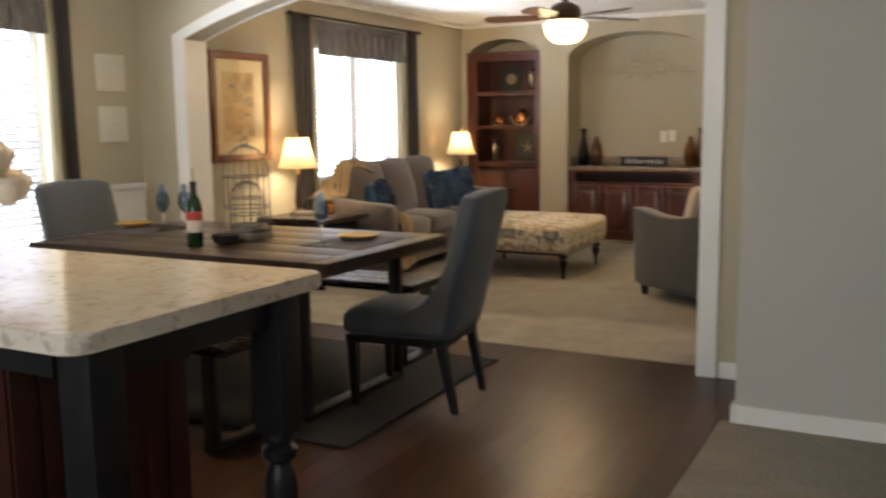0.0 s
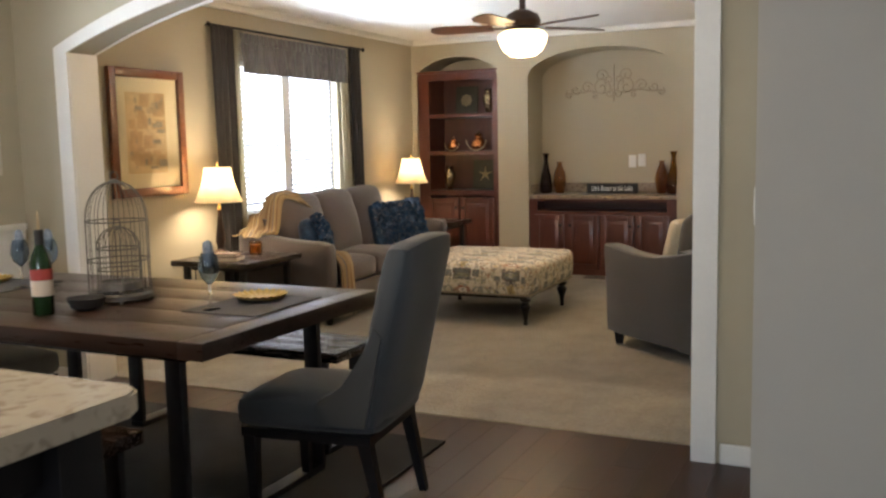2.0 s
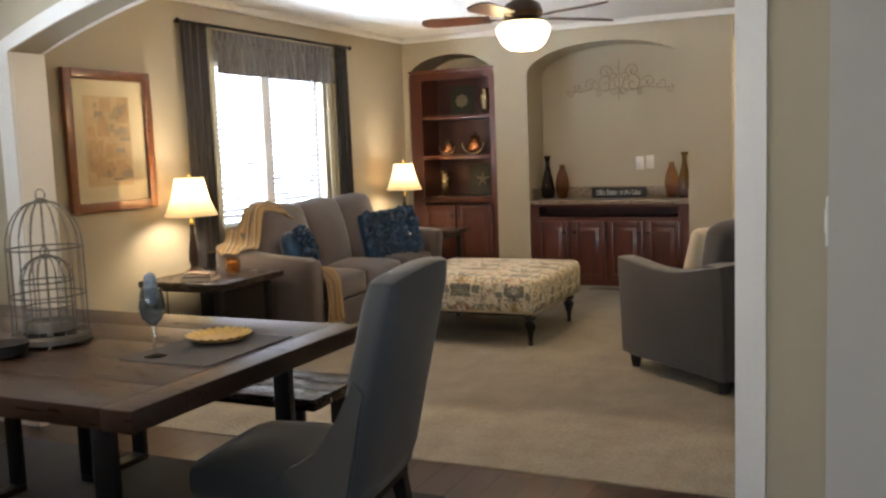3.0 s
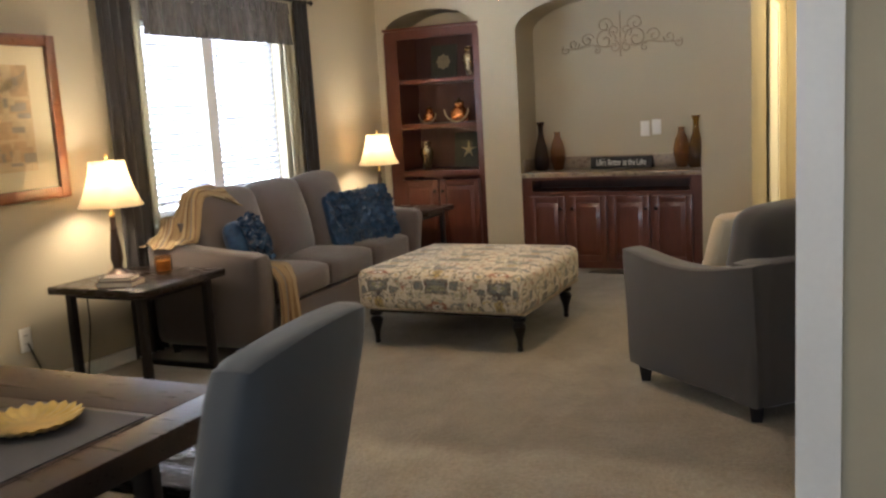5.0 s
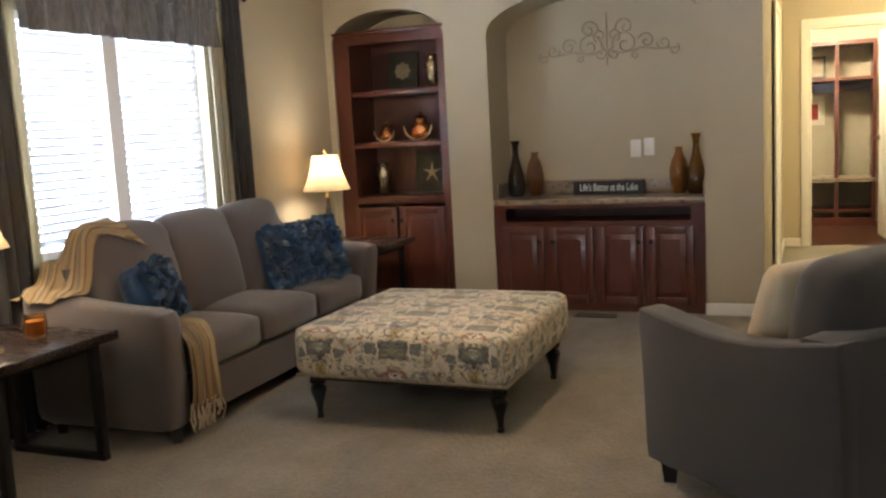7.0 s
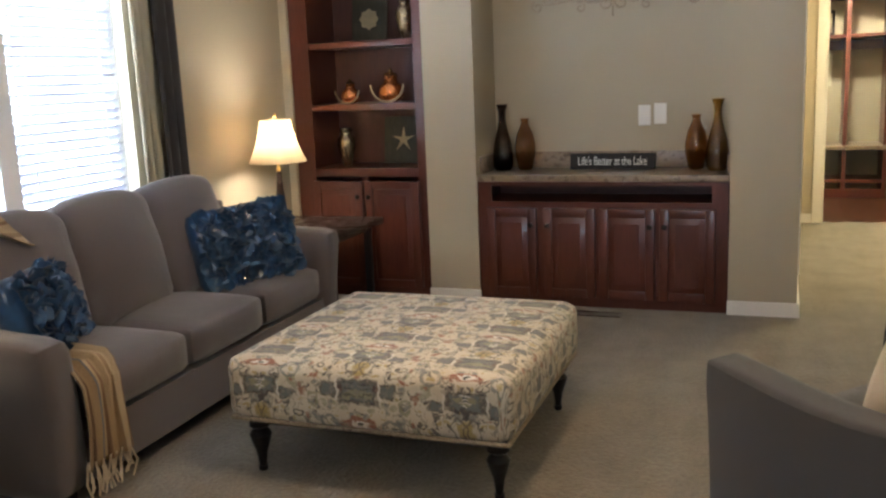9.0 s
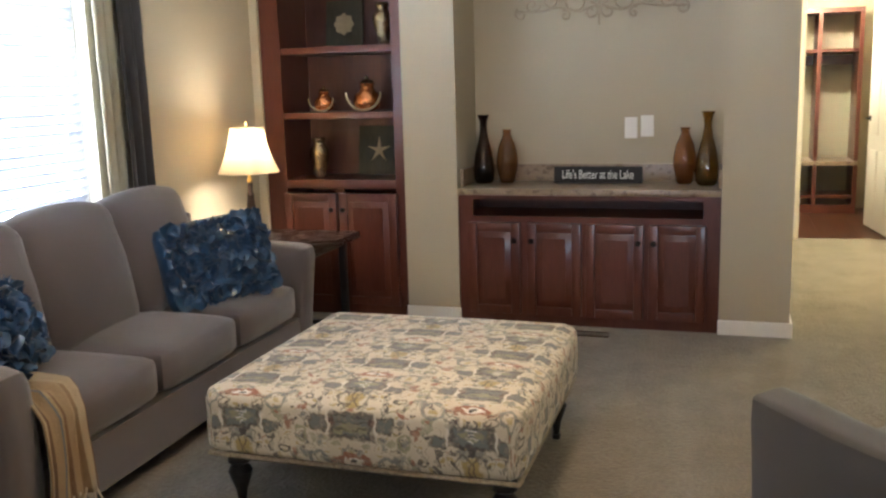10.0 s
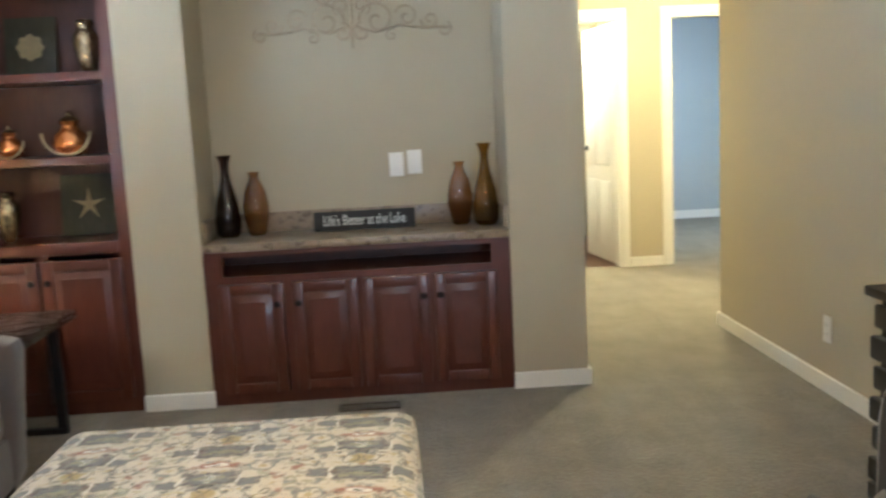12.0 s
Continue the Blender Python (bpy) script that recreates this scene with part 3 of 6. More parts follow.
structure("wall_hall_north", boxes((0.2, 0.94, 11.5, 11.62, 0, CZ), (0.94, 1.69, 11.5, 11.62, 2.09, CZ), (1.69, 2.13, 11.5, 11.62, 0, CZ), (2.13, 2.90, 11.5, 11.62, 2.09, CZ), (2.90, 4.3, 11.5, 11.62, 0, CZ)), WALL, "tan hall wall with two doorways")
structure("wall_hall_south", boxes((1.86, 4.3, 9.15, 9.27, 0, CZ)), WALL, "tan wall closing the hall")
structure("wall_hall_east", boxes((4.2, 4.3, 9.27, 11.5, 0, CZ)), WALL, "tan wall at the end of the hall")
structure("wall_mud_room", boxes((0.2, 0.3, 11.62, 13.7, 0, CZ), (0.3, 2.0, 13.6, 13.7, 0, CZ), (2.0, 2.08, 11.62, 13.7, 0, CZ)), WALL, "tan walls of the mud room")
structure("wall_bedroom", boxes((2.08, 4.3, 14.6, 14.7, 0, CZ), (4.2, 4.3, 11.62, 14.6, 0, CZ), (2.082, 2.12, 13.7, 14.6, 0, CZ)), BEDROOM, "grey painted bedroom walls")
structure("wall_entry", boxes((1.66, 4.2, 2.59, 2.71, 0, CZ), (1.66, 1.745, 2.71, YA, 0, CZ)), WALL2, "grey-tan wall beside the dining room")
structure("wall_kitchen_east", boxes((4.2, 4.3, -4.1, 2.71, 0, CZ)), WALL2, "tan kitchen wall")
structure("wall_kitchen_south", boxes((XW, 0.0, -4.1, -4.0, 0, CZ), (2.0, 4.2, -4.1, -4.0, 0, CZ), (0.0, 2.0, -4.1, -4.0, 0, 0.95), (0.0, 2.0, -4.1, -4.0, 2.1, CZ)), WALL2, "tan kitchen wall with an assumed window")
structure("ceiling", boxes((XW - 0.14, 4.3, -4.1, 14.7, CZ, CZ + 0.1)), CEIL, "off-white textured ceiling")

# floors
structure("floor_slab", boxes((XW - 0.14, 4.3, -4.1, 14.7, -0.12, -0.014)), GROUT, "dark floor base")
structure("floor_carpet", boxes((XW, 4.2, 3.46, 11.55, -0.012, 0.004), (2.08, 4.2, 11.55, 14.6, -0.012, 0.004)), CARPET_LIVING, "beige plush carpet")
structure("floor_carpet_entry", boxes((1.60, 4.2, -4.0, 2.59, -0.012, 0.006)), CARPET, "beige plush carpet at the entry")

# skirting boards, crown and chair rail
def board(x0, x1, y0, y1, h=0.085, z0=0.0):
    bm = bmesh.new()
    box(bm, x0, x1, y0, y1, z0, z0 + h, bevel=0.004, seg=1)
    return structure("baseboard", bm, TRIM, "white painted skirting board")


board(-1.475, -1.135, YB - 0.016, YB - 0.001)
board(0.33, 0.716, YB - 0.016, YB - 0.001)
board(0.701, 0.716, YB, 11.498)
board(1.729, 1.744, YA + 0.17, 9.27)
board(1.729, 1.862, 9.271, 9.286)
board(XW + 0.001, XW + 0.016, YA + 0.17, YB - 0.02)
board(XW + 0.001, XW + 0.016, 2.53, YA - 0.02, 0.09)
board(XW + 0.018, -2.12, YA - 0.016, YA - 0.001)
board(1.465, 1.645, YA - 0.016, YA - 0.001)
board(1.644, 1.659, 2.574, YA - 0.02)
board(1.66, 4.19, 2.574, 2.589)
board(0.72, 0.86, 11.484, 11.499)
board(1.77, 2.05, 11.484, 11.499)
board(2.13, 4.19, 14.584, 14.599, 0.1)
board(1.984, 1.999, 11.63, 13.58)
for row in ((XW + 0.001, XW + 0.05, YA + 0.17, YB), (XW + 0.05, 1.744, YB - 0.05, YB - 0.001), (1.70, 1.744, YA + 0.17, YB - 0.05)):
    bm = bmesh.new()
    box(bm, *row, CZ - 0.055, CZ - 0.001, bevel=0.018, seg=3)
    structure("trim", bm, TRIM, "white crown moulding")
# wainscot panel under the dining window wall
bm = bmesh.new()
box(bm, XW + 0.002, XW + 0.012, -1.0, W2[0] - 0.07, 0.09, 0.88)
box(bm, XW + 0.002, XW + 0.012, W2[1] + 0.07, YA - 0.02, 0.09, 0.88)
box(bm, XW + 0.002, XW + 0.03, W2[1] + 0.07, YA - 0.02, 0.88, 0.92, bevel=0.006)
box(bm, XW + 0.002, XW + 0.03, -1.0, W2[0] - 0.07, 0.88, 0.92, bevel=0.006)
structure("wainscot", bm, TRIM, "white wainscot panel with a chair rail")


def doorway(name, x0, x1, y, z, label):
    ob = new(name)
    tagged(ob, label, "door", kind="structure")
    w = 0.075
    part("casing", boxes((x0 - w, x0 - 0.002, y - 0.018, y - 0.001, 0, z + w), (x1 + 0.002, x1 + w, y - 0.018, y - 0.001, 0, z + w), (x0 - 0.002, x1 + 0.002, y - 0.018, y - 0.001, z + 0.002, z + w), bevel=0.004), TRIM, ob, "cream painted door casing")
    part("jamb", boxes((x0 + 0.001, x0 + 0.016, y - 0.01, y + 0.13, 0, z), (x1 - 0.016, x1 - 0.001, y - 0.01, y + 0.13, 0, z), (x0 + 0.016, x1 - 0.016, y - 0.01, y + 0.13, z - 0.016, z - 0.001)), TRIM, ob)
    return ob


def leaf(parent, m, w=0.74, h=2.06):
    """A six-panel door leaf, hinge side at the local origin, with lever and hinges."""
    bm = boxes((0, w, -0.035, 0, 0.012, h), bevel=0.003)
    for z0, z1 in ((0.15, 0.72), (0.86, 1.52), (1.64, 1.92)):
        for x0, x1 in ((0.10, w / 2 - 0.04), (w / 2 + 0.04, w - 0.10)):
            box(bm, x0, x1, -0.042, 0.007, z0, z1, bevel=0.006)
    lf = part("door_leaf", bm, DOORW, parent, "white panelled door standing open")
    lf.matrix_local = m
    bm = bmesh.new()
    for s in (1, -1):
        y0 = 0.0 if s > 0 else -0.035
        lathe(bm, [(0.026, 0), (0.026, 0.01)], 14)
        for v in bm.verts[-28:]:
            v.co = Vector((w - 0.07 + v.co.x, y0 + s * v.co.z, 1.0 + v.co.y))
        tube(bm, [(w - 0.07, y0 + s * 0.01, 1.0), (w - 0.07, y0 + s * 0.045, 1.0), (w - 0.17, y0 + s * 0.05, 1.0)], 0.009, 8)
    part("door_handle", bm, STEEL, lf, "brushed metal lever handle")
    for z in (0.25, 1.05, 1.85):
        part("hinge", boxes((-0.012, 0.02, -0.04, -0.036, z - 0.045, z + 0.045)), KNOB, lf, "bronze door hinge")
    return lf


d1 = doorway("door_1", 0.94, 1.69, 11.5, 2.09, "hall doorway with a white panelled door standing open")
leaf(d1, Matrix.Translation((1.672, 11.625, 0)) @ Matrix.Rotation(radians(97), 4, "Z"))
d2 = doorway("door_2", 2.13, 2.90, 11.5, 2.09, "open doorway into a grey bedroom")
bm = bmesh.new()
for z in (0.25, 1.05, 1.85):
    box(bm, 2.147, 2.151, 11.51, 11.545, z - 0.045, z + 0.045)
part("hinge", bm, KNOB, d2, "bronze door hinges")
d3 = new("door_3")
tagged(d3, "closed white door in the hall's side wall", "door", kind="structure")
part("casing", boxes((0.717, 0.733, 9.35, 9.42, 0.0, 2.16), (0.717, 0.733, 10.16, 10.23, 0.0, 2.16), (0.717, 0.733, 9.42, 10.16, 2.09, 2.16), bevel=0.004), TRIM, d3, "cream painted door casing")
part("door_leaf", boxes((0.7165, 0.724, 9.422, 10.158, 0.01, 2.088)), DOORW, d3)


# ---- windows ----
def window(name, y0, y1, z0, z1, mullions, label):
    ob = new(name)
    tagged(ob, label, "window", kind="structure")
    x = XW - 0.10
    bm = boxes((x - 0.03, x + 0.03, y0, y0 + 0.05, z0, z1), (x - 0.03, x + 0.03, y1 - 0.05, y1, z0, z1), (x - 0.03, x + 0.03, y0 + 0.05, y1 - 0.05, z0, z0 + 0.05), (x - 0.03, x + 0.03, y0 + 0.05, y1 - 0.05, z1 - 0.05, z1))
    part("window_frame", bm, VINYL, ob, "white vinyl frame")
    for m in mullions:
        part("mullion", boxes((x - 0.03, XW + 0.004, m - 0.05, m + 0.05, z0 + 0.052, z1 - 0.052)), VINYL, ob, "white vinyl mullion")
    part("window_sill", boxes((XW - 0.06, XW + 0.035, y0 - 0.04, y1 + 0.04, z0 - 0.025, z0 - 0.001), bevel=0.005), TRIM, ob, "white sill")
    edges = [y0 + 0.05] + [v for m in mullions for v in (m - 0.05, m + 0.05)] + [y1 - 0.05]
    for a, b in zip(edges[::2], edges[1::2]):
        pane = part("pane", boxes((x - 0.004, x + 0.004, a + 0.001, b - 0.001, z0 + 0.051, z1 - 0.051)), GLASS, ob)
        pane.visible_shadow = False
        bl = thing("window_blind", "white horizontal slat blind lowered over the window", "blind", group="window blinds")
        part("headrail", boxes((XW - 0.062, XW - 0.02, a + 0.006, b - 0.006, z1 - 0.045, z1 - 0.005)), VINYL, bl)
        slat = None
        n = int((z1 - z0 - 0.1) / 0.042)
        for i in range(n):
            z = z1 - 0.07 - i * 0.042
            if slat is None:
                sb = bmesh.new()
                prof = [(-0.0145, -0.0185), (0.0, 0.001), (0.0145, 0.0185), (0.0015, -0.001)]
                prism(sb, prof, "y", a + 0.008, b - 0.008)
                slat = to_mesh("slat", sb, BLINDM, 60)
            so = new("slat", slat)
            so.location = (XW - 0.042, 0, z)
            so.parent = bl
        part("bottom_rail", boxes((XW - 0.062, XW - 0.022, a + 0.008, b - 0.008, z1 - 0.085 - n * 0.042, z1 - 0.07 - n * 0.042)), VINYL, bl)
        for yy in (a + 0.12, b - 0.12):
            part("ladder_cord", boxes((XW - 0.018, XW - 0.016, yy - 0.002, yy + 0.002, z1 - 0.07 - n * 0.042, z1 - 0.05)), VINYL, bl)
        part("tilt_wand", tube(bmesh.new(), [(XW - 0.012, a + 0.05, z1 - 0.05), (XW - 0.010, a + 0.05, z1 - 0.75)], 0.004), VINYL, bl)
    return ob


window("window_1", *W1, [5.925], "double window, overexposed daylight behind white blinds")
window("window_2", *W2, [], "dining window, overexposed daylight behind white blinds")


def drape(name, y0, y1, z0, z1, x, amp, waves, material, label, flare=0.0, parent=None):
    """A hanging pleated cloth with real thickness."""
    bm = bmesh.new()
    n, rows = waves * 10, 8
    grid = {}
    for s, off in ((0, 0.0), (1, 0.004)):
        for j in range(rows + 1):
            v = j / rows
            for i in range(n + 1):
                u = i / n
                a = amp * (0.7 + 0.3 * math.sin(u * 17 + v * 2)) * (0.75 + 0.5 * v)
                xx = x + off + a * (1 + math.sin(u * waves * 2 * math.pi + 0.5 * math.sin(v * 2.3 + u * 5)))
                yy = y0 + (y1 - y0) * u + flare * v * (u - 0.5)
                grid[s, j, i] = bm.verts.new((xx, yy, z1 + (z0 - z1) * v))
    for j in range(rows):
        for i in range(n):
            bm.faces.new((grid[0, j, i], grid[0, j, i + 1], grid[0, j + 1, i + 1], grid[0, j + 1, i]))
            bm.faces.new((grid[1, j, i], grid[1, j + 1, i], grid[1, j + 1, i + 1], grid[1, j, i + 1]))
        for i in (0, n):
            bm.faces.new((grid[0, j, i], grid[0, j + 1, i], grid[1, j + 1, i], grid[1, j, i]))
    for j in (0, rows):
        for i in range(n):
            bm.faces.new((grid[0, j, i], grid[0, j, i + 1], grid[1, j, i + 1], grid[1, j, i]))
    if parent:
        return part(name, bm, material, parent, label, smooth=70)
    return solid(name, bm, material, label, "curtain", group="curtains", smooth=70)


drape("curtain", 4.95, 5.23, 0.02, 2.22, XW + 0.03, 0.022, 4, DRAPE, "charcoal pleated curtain hanging beside the living room window")
drape("curtain", 6.90, 7.10, 0.02, 2.24, XW + 0.03, 0.022, 3, DRAPE, "charcoal pleated curtain hanging beside the living room window")
drape("sheer_curtain", 5.225, 5.30, 0.02, 2.21, XW + 0.022, 0.014, 2, SHEER, "thin cream sheer curtain at the window edge")
drape("sheer_curtain", 6.745, 6.90, 0.02, 2.21, XW + 0.022, 0.014, 3, SHEER, "thin cream sheer curtain at the window edge")
va = thing("valance", "gathered dark grey patterned valance over the window", "valance", group="valances")
drape("header", 5.27, 6.82, 2.120, 2.200, XW + 0.052, 0.009, 24, VALANCE, "", parent=va)
drape("skirt", 5.27, 6.82, 1.90, 2.121, XW + 0.05, 0.02, 12, VALANCE, "", parent=va)
drape("curtain", 2.57, 2.69, 0.02, 2.3, XW + 0.03, 0.022, 2, DRAPE, "charcoal pleated curtain hanging beside the dining window")
drape("curtain", 1.22, 1.60, 0.02, 2.3, XW + 0.03, 0.022, 5, DRAPE, "charcoal pleated curtain hanging beside the dining window")
drape("sheer_curtain", 2.50, 2.575, 0.02, 2.25, XW + 0.022, 0.014, 2, SHEER, "thin cream sheer curtain at the dining window edge")
va = thing("valance", "gathered dark grey patterned valance over the dining window", "valance", group="valances")
drape("header", 1.58, 2.50, 2.200, 2.280, XW + 0.052, 0.009, 16, VALANCE, "", parent=va)
drape("skirt", 1.58, 2.50, 1.86, 2.201, XW + 0.05, 0.02, 8, VALANCE, "", parent=va)
for a, b, z in ((4.92, 7.13, 2.225), (1.18, 2.72, 2.305)):
    rod = thing("curtain_rod", "dark metal curtain rod above the window", "curtain rod")
    part("rod", tube(bmesh.new(), [(XW + 0.055, a, z), (XW + 0.055, b, z)], 0.01, 8), KNOB, rod)
    for yy in (a, b):
        part("finial", lathe(bmesh.new(), [(0.004, -0.02), (0.018, -0.008), (0.018, 0.008), (0.004, 0.02)], 10, (XW + 0.055, yy, z)), KNOB, rod)
    for yy in (a + 0.03, b - 0.03):
        part("bracket", boxes((XW + 0.001, XW + 0.055, yy - 0.008, yy + 0.008, z - 0.006, z + 0.006)), KNOB, rod)


# ---- built-in cabinets ----
def cabinet_door(parent, x0, x1, z0, z1, y, knob_right):
    bm = boxes((x0, x1, y - 0.02, y, z0, z1), bevel=0.004)
    d = part("door", bm, CHERRY, parent)
    fr = bmesh.new()
    w = 0.052
    for r in ((x0, x0 + w, z0, z1), (x1 - w, x1, z0, z1), (x0 + w, x1 - w, z0, z0 + w), (x0 + w, x1 - w, z1 - w, z1)):
        box(fr, r[0] + 0.0005, r[1] - 0.0005, y - 0.036, y - 0.0205, r[2] + 0.0005, r[3] - 0.0005, bevel=0.005, seg=2)
    part("door_frame", fr, CHERRY, d)
    pn = bmesh.new()
    ra = [(x0 + w + 0.006, z0 + w + 0.006), (x1 - w - 0.006, z0 + w + 0.006), (x1 - w - 0.006, z1 - w - 0.006), (x0 + w + 0.006, z1 - w - 0.006)]
    rb = [(x0 + w + 0.036, z0 + w + 0.036), (x1 - w - 0.036, z0 + w + 0.036), (x1 - w - 0.036, z1 - w - 0.036), (x0 + w + 0.036, z1 - w - 0.036)]
    rings = [[pn.verts.new((px, yy, pz)) for px, pz in r] for r, yy in ((ra, y - 0.0205), (ra, y - 0.022), (rb, y - 0.033), (rb, y - 0.0345))]
    for p, q in zip(rings, rings[1:]):
        for i in range(4):
            pn.faces.new((p[i], p[(i + 1) % 4], q[(i + 1) % 4], q[i]))
    pn.faces.new(rings[-1])
    bmesh.ops.recalc_face_normals(pn, faces=pn.faces[:])
    part("raised_panel", pn, CHERRY, d)
    kb = bmesh.new()
    kx = x1 - 0.028 if knob_right else x0 + 0.028
    lathe(kb, [(0.006, 0), (0.006, 0.012), (0.015, 0.016), (0.016, 0.022), (0.010, 0.028)], 12)
    for v in kb.verts:
        v.co = Vector((kx + v.co.x, y - 0.036 - v.co.z, z1 - 0.10 + v.co.y))
    part("knob", kb, KNOB, d, "small dark bronze knob")


cab = thing("media_cabinet", "cherry wood built-in media cabinet with four panelled doors", "cabinet", pose(0, 0, 0))
yf = YB + 0.03
part("side_panel", boxes((-1.143, -1.123, yf, 8.66, 0.004, 0.760)), CHERRY, cab)
part("side_panel", boxes((0.313, 0.333, yf, 8.66, 0.004, 0.760)), CHERRY, cab)
part("face_frame", boxes((-1.143, -1.055, yf - 0.02, yf - 0.001, 0.055, 0.760), (0.24, 0.333, yf - 0.02, yf - 0.001, 0.055, 0.760), (-1.055, 0.24, yf - 0.02, yf - 0.001, 0.735, 0.760), (-1.055, 0.24, yf - 0.02, yf - 0.001, 0.055, 0.64)), CHERRY, cab)
part("toe_kick", boxes((-1.143, 0.333, yf - 0.016, yf - 0.002, 0.004, 0.055)), CHERRY, cab, "dark cherry kick board")
part("slot_shelf", boxes((-1.12, 0.31, yf, 8.65, 0.615, 0.637)), CHERRY_D, cab)
part("slot_back", boxes((-1.12, 0.31, 8.651, 8.66, 0.638, 0.760)), CHERRY_D, cab)
for x0, x1, k in ((-1.078, -0.772, True), (-0.728, -0.418, False), (-0.392, -0.072, True), (-0.045, 0.262, False)):
    cabinet_door(cab, x0, x1, 0.065, 0.605, yf - 0.021, k)
top = thing("countertop", "brown speckled laminate countertop with a low splashback", "countertop")
part("slab", boxes((-1.143, 0.333, YB - 0.01, 8.68, 0.762, 0.800), bevel=0.008), COUNTER, top)
part("splashback", boxes((-1.125, 0.315, 8.662, 8.68, 0.802, 0.905), bevel=0.003), COUNTER, top)
part("side_splash", boxes((-1.143, -1.126, YB + 0.06, 8.68, 0.802, 0.905), bevel=0.003), COUNTER, top)
part("side_splash", boxes((0.316, 0.333, YB + 0.06, 8.68, 0.802, 0.905), bevel=0.003), COUNTER, top)

bc = thing("bookcase", "cherry wood built-in bookcase with three shelves above two panelled doors", "bookcase")
part("side_panel", boxes((-2.383, -2.255, YB + 0.02, YB + 0.04, 0.0, 2.06), (-2.275, -2.257, YB + 0.041, 8.66, 0.06, 2.05)), CHERRY, bc)
part("side_panel", boxes((-1.535, -1.472, YB + 0.02, YB + 0.04, 0.0, 2.06), (-1.535, -1.517, YB + 0.041, 8.66, 0.06, 2.05)), CHERRY, bc)
part("top_rail", boxes((-2.255, -1.535, YB + 0.02, YB + 0.04, 1.985, 2.06)), CHERRY, bc)
part("cornice", boxes((-2.384, -1.471, YB - 0.002, YB + 0.3, 2.0605, 2.085), bevel=0.006), CHERRY, bc)
part("back_panel", boxes((-2.256, -1.536, 8.64, 8.655, 0.06, 2.05)), CHERRY_D, bc)
for z in (1.602, 1.213):
    part("shelf", boxes((-2.256, -1.536, YB + 0.03, 8.639, z, z + 0.04), bevel=0.003), CHERRY, bc)
part("shelf", boxes((-2.256, -1.536, YB + 0.018, 8.639, 0.79, 0.845), bevel=0.003), CHERRY, bc)
part("toe_kick", boxes((-2.255, -1.536, YB + 0.022, YB + 0.038, 0.0, 0.07)), CHERRY, bc)
part("mullion", boxes((-1.93, -1.88, YB + 0.022, YB + 0.038, 0.07, 0.79)), CHERRY, bc)
cabinet_door(bc, -2.265, -1.915, 0.075, 0.765, YB + 0.021, True)
cabinet_door(bc, -1.895, -1.525, 0.075, 0.765, YB + 0.021, False)


# ---- living room furniture ----
def turned_leg(h, r=0.03):
    return lathe(bmesh.new(), [(r * 0.45, 0), (r * 0.5, 0.02 * h / 0.2), (r * 0.35, 0.10 * h), (r * 0.55, 0.38 * h), (r * 1.0, 0.62 * h), (r * 1.15, 0.72 * h), (r * 0.9, 0.80 * h), (r * 0.6, 0.84 * h), (r * 1.1, 0.90 * h), (r * 1.1, h)], 16)


ott = thing("ottoman", "large square ottoman in cream damask cloth on dark turned legs", "ottoman", pose(-0.712, 6.12, 0, 0, 0, 0))
bm = rbox(bmesh.new(), (0, 0, 0.345), (0.53, 0.525, 0.115), 0.05, 23, (0.01, 0.01, 0.018))
lay = bm.verts.layers.float_vector.new("unfolded")
for w in bm.verts:
    drop = max(0.0, 0.45 - w.co.z)
    if abs(w.co.x) > abs(w.co.y):
        w[lay] = (w.co.x + math.copysign(drop, w.co.x), w.co.y, 0)
    else:
        w[lay] = (w.co.x, w.co.y + math.copysign(drop, w.co.y), 0)
part("cushion", bm, DAMASK, ott)
pip = bmesh.new()
pts = [(-0.515, -0.51), (0.515, -0.51), (0.515, 0.51), (-0.515, 0.51), (-0.515, -0.51)]
for a, b in zip(pts, pts[1:]):
    tube(pip, [(*a, 0.232), (*b, 0.232)], 0.008, 6)
part("piping", pip, PIPING, ott, "cream and brown corded piping")
part("base_frame", boxes((-0.475, 0.475, -0.465, 0.465, 0.199, 0.229)), BLACK, ott)
for sx in (-1, 1):
    for sy in (-1, 1):
        lg = part("leg", turned_leg(0.195, 0.036), BLACK, ott, "black turned wooden leg")
        lg.location = (sx * 0.455, sy * 0.43, 0.004)

sofa = thing("sofa", "taupe fabric three-seat sofa with flared arms under the window", "sofa", pose(-1.995, 6.185, 0, 0, 0, 2))
HL, HD = 1.10, 0.385
part("base", rbox(bmesh.new(), (0.02, 0, 0.185), (HD - 0.02, HL - 0.16, 0.10), 0.02, 3), SOFA, sofa)
part("back_frame", rbox(bmesh.new(), (-HD + 0.10, 0, 0.45), (0.10, HL - 0.10, 0.36), 0.06, 5), SOFA, sofa)


def arm_shape(s):
    def f(q):
        front = (q.x + HD) / (2 * HD)
        up = (q.z + 0.285) / 0.57
        q.z += up * (0.075 * (1 - front) ** 2 - 0.012 * front)
        q.y += s * 0.055 * max(0.0, up) ** 2 * (0.4 + 0.6 * front)
        q.x += 0.03 * max(0.0, up) ** 2 * front
        return q
    return f


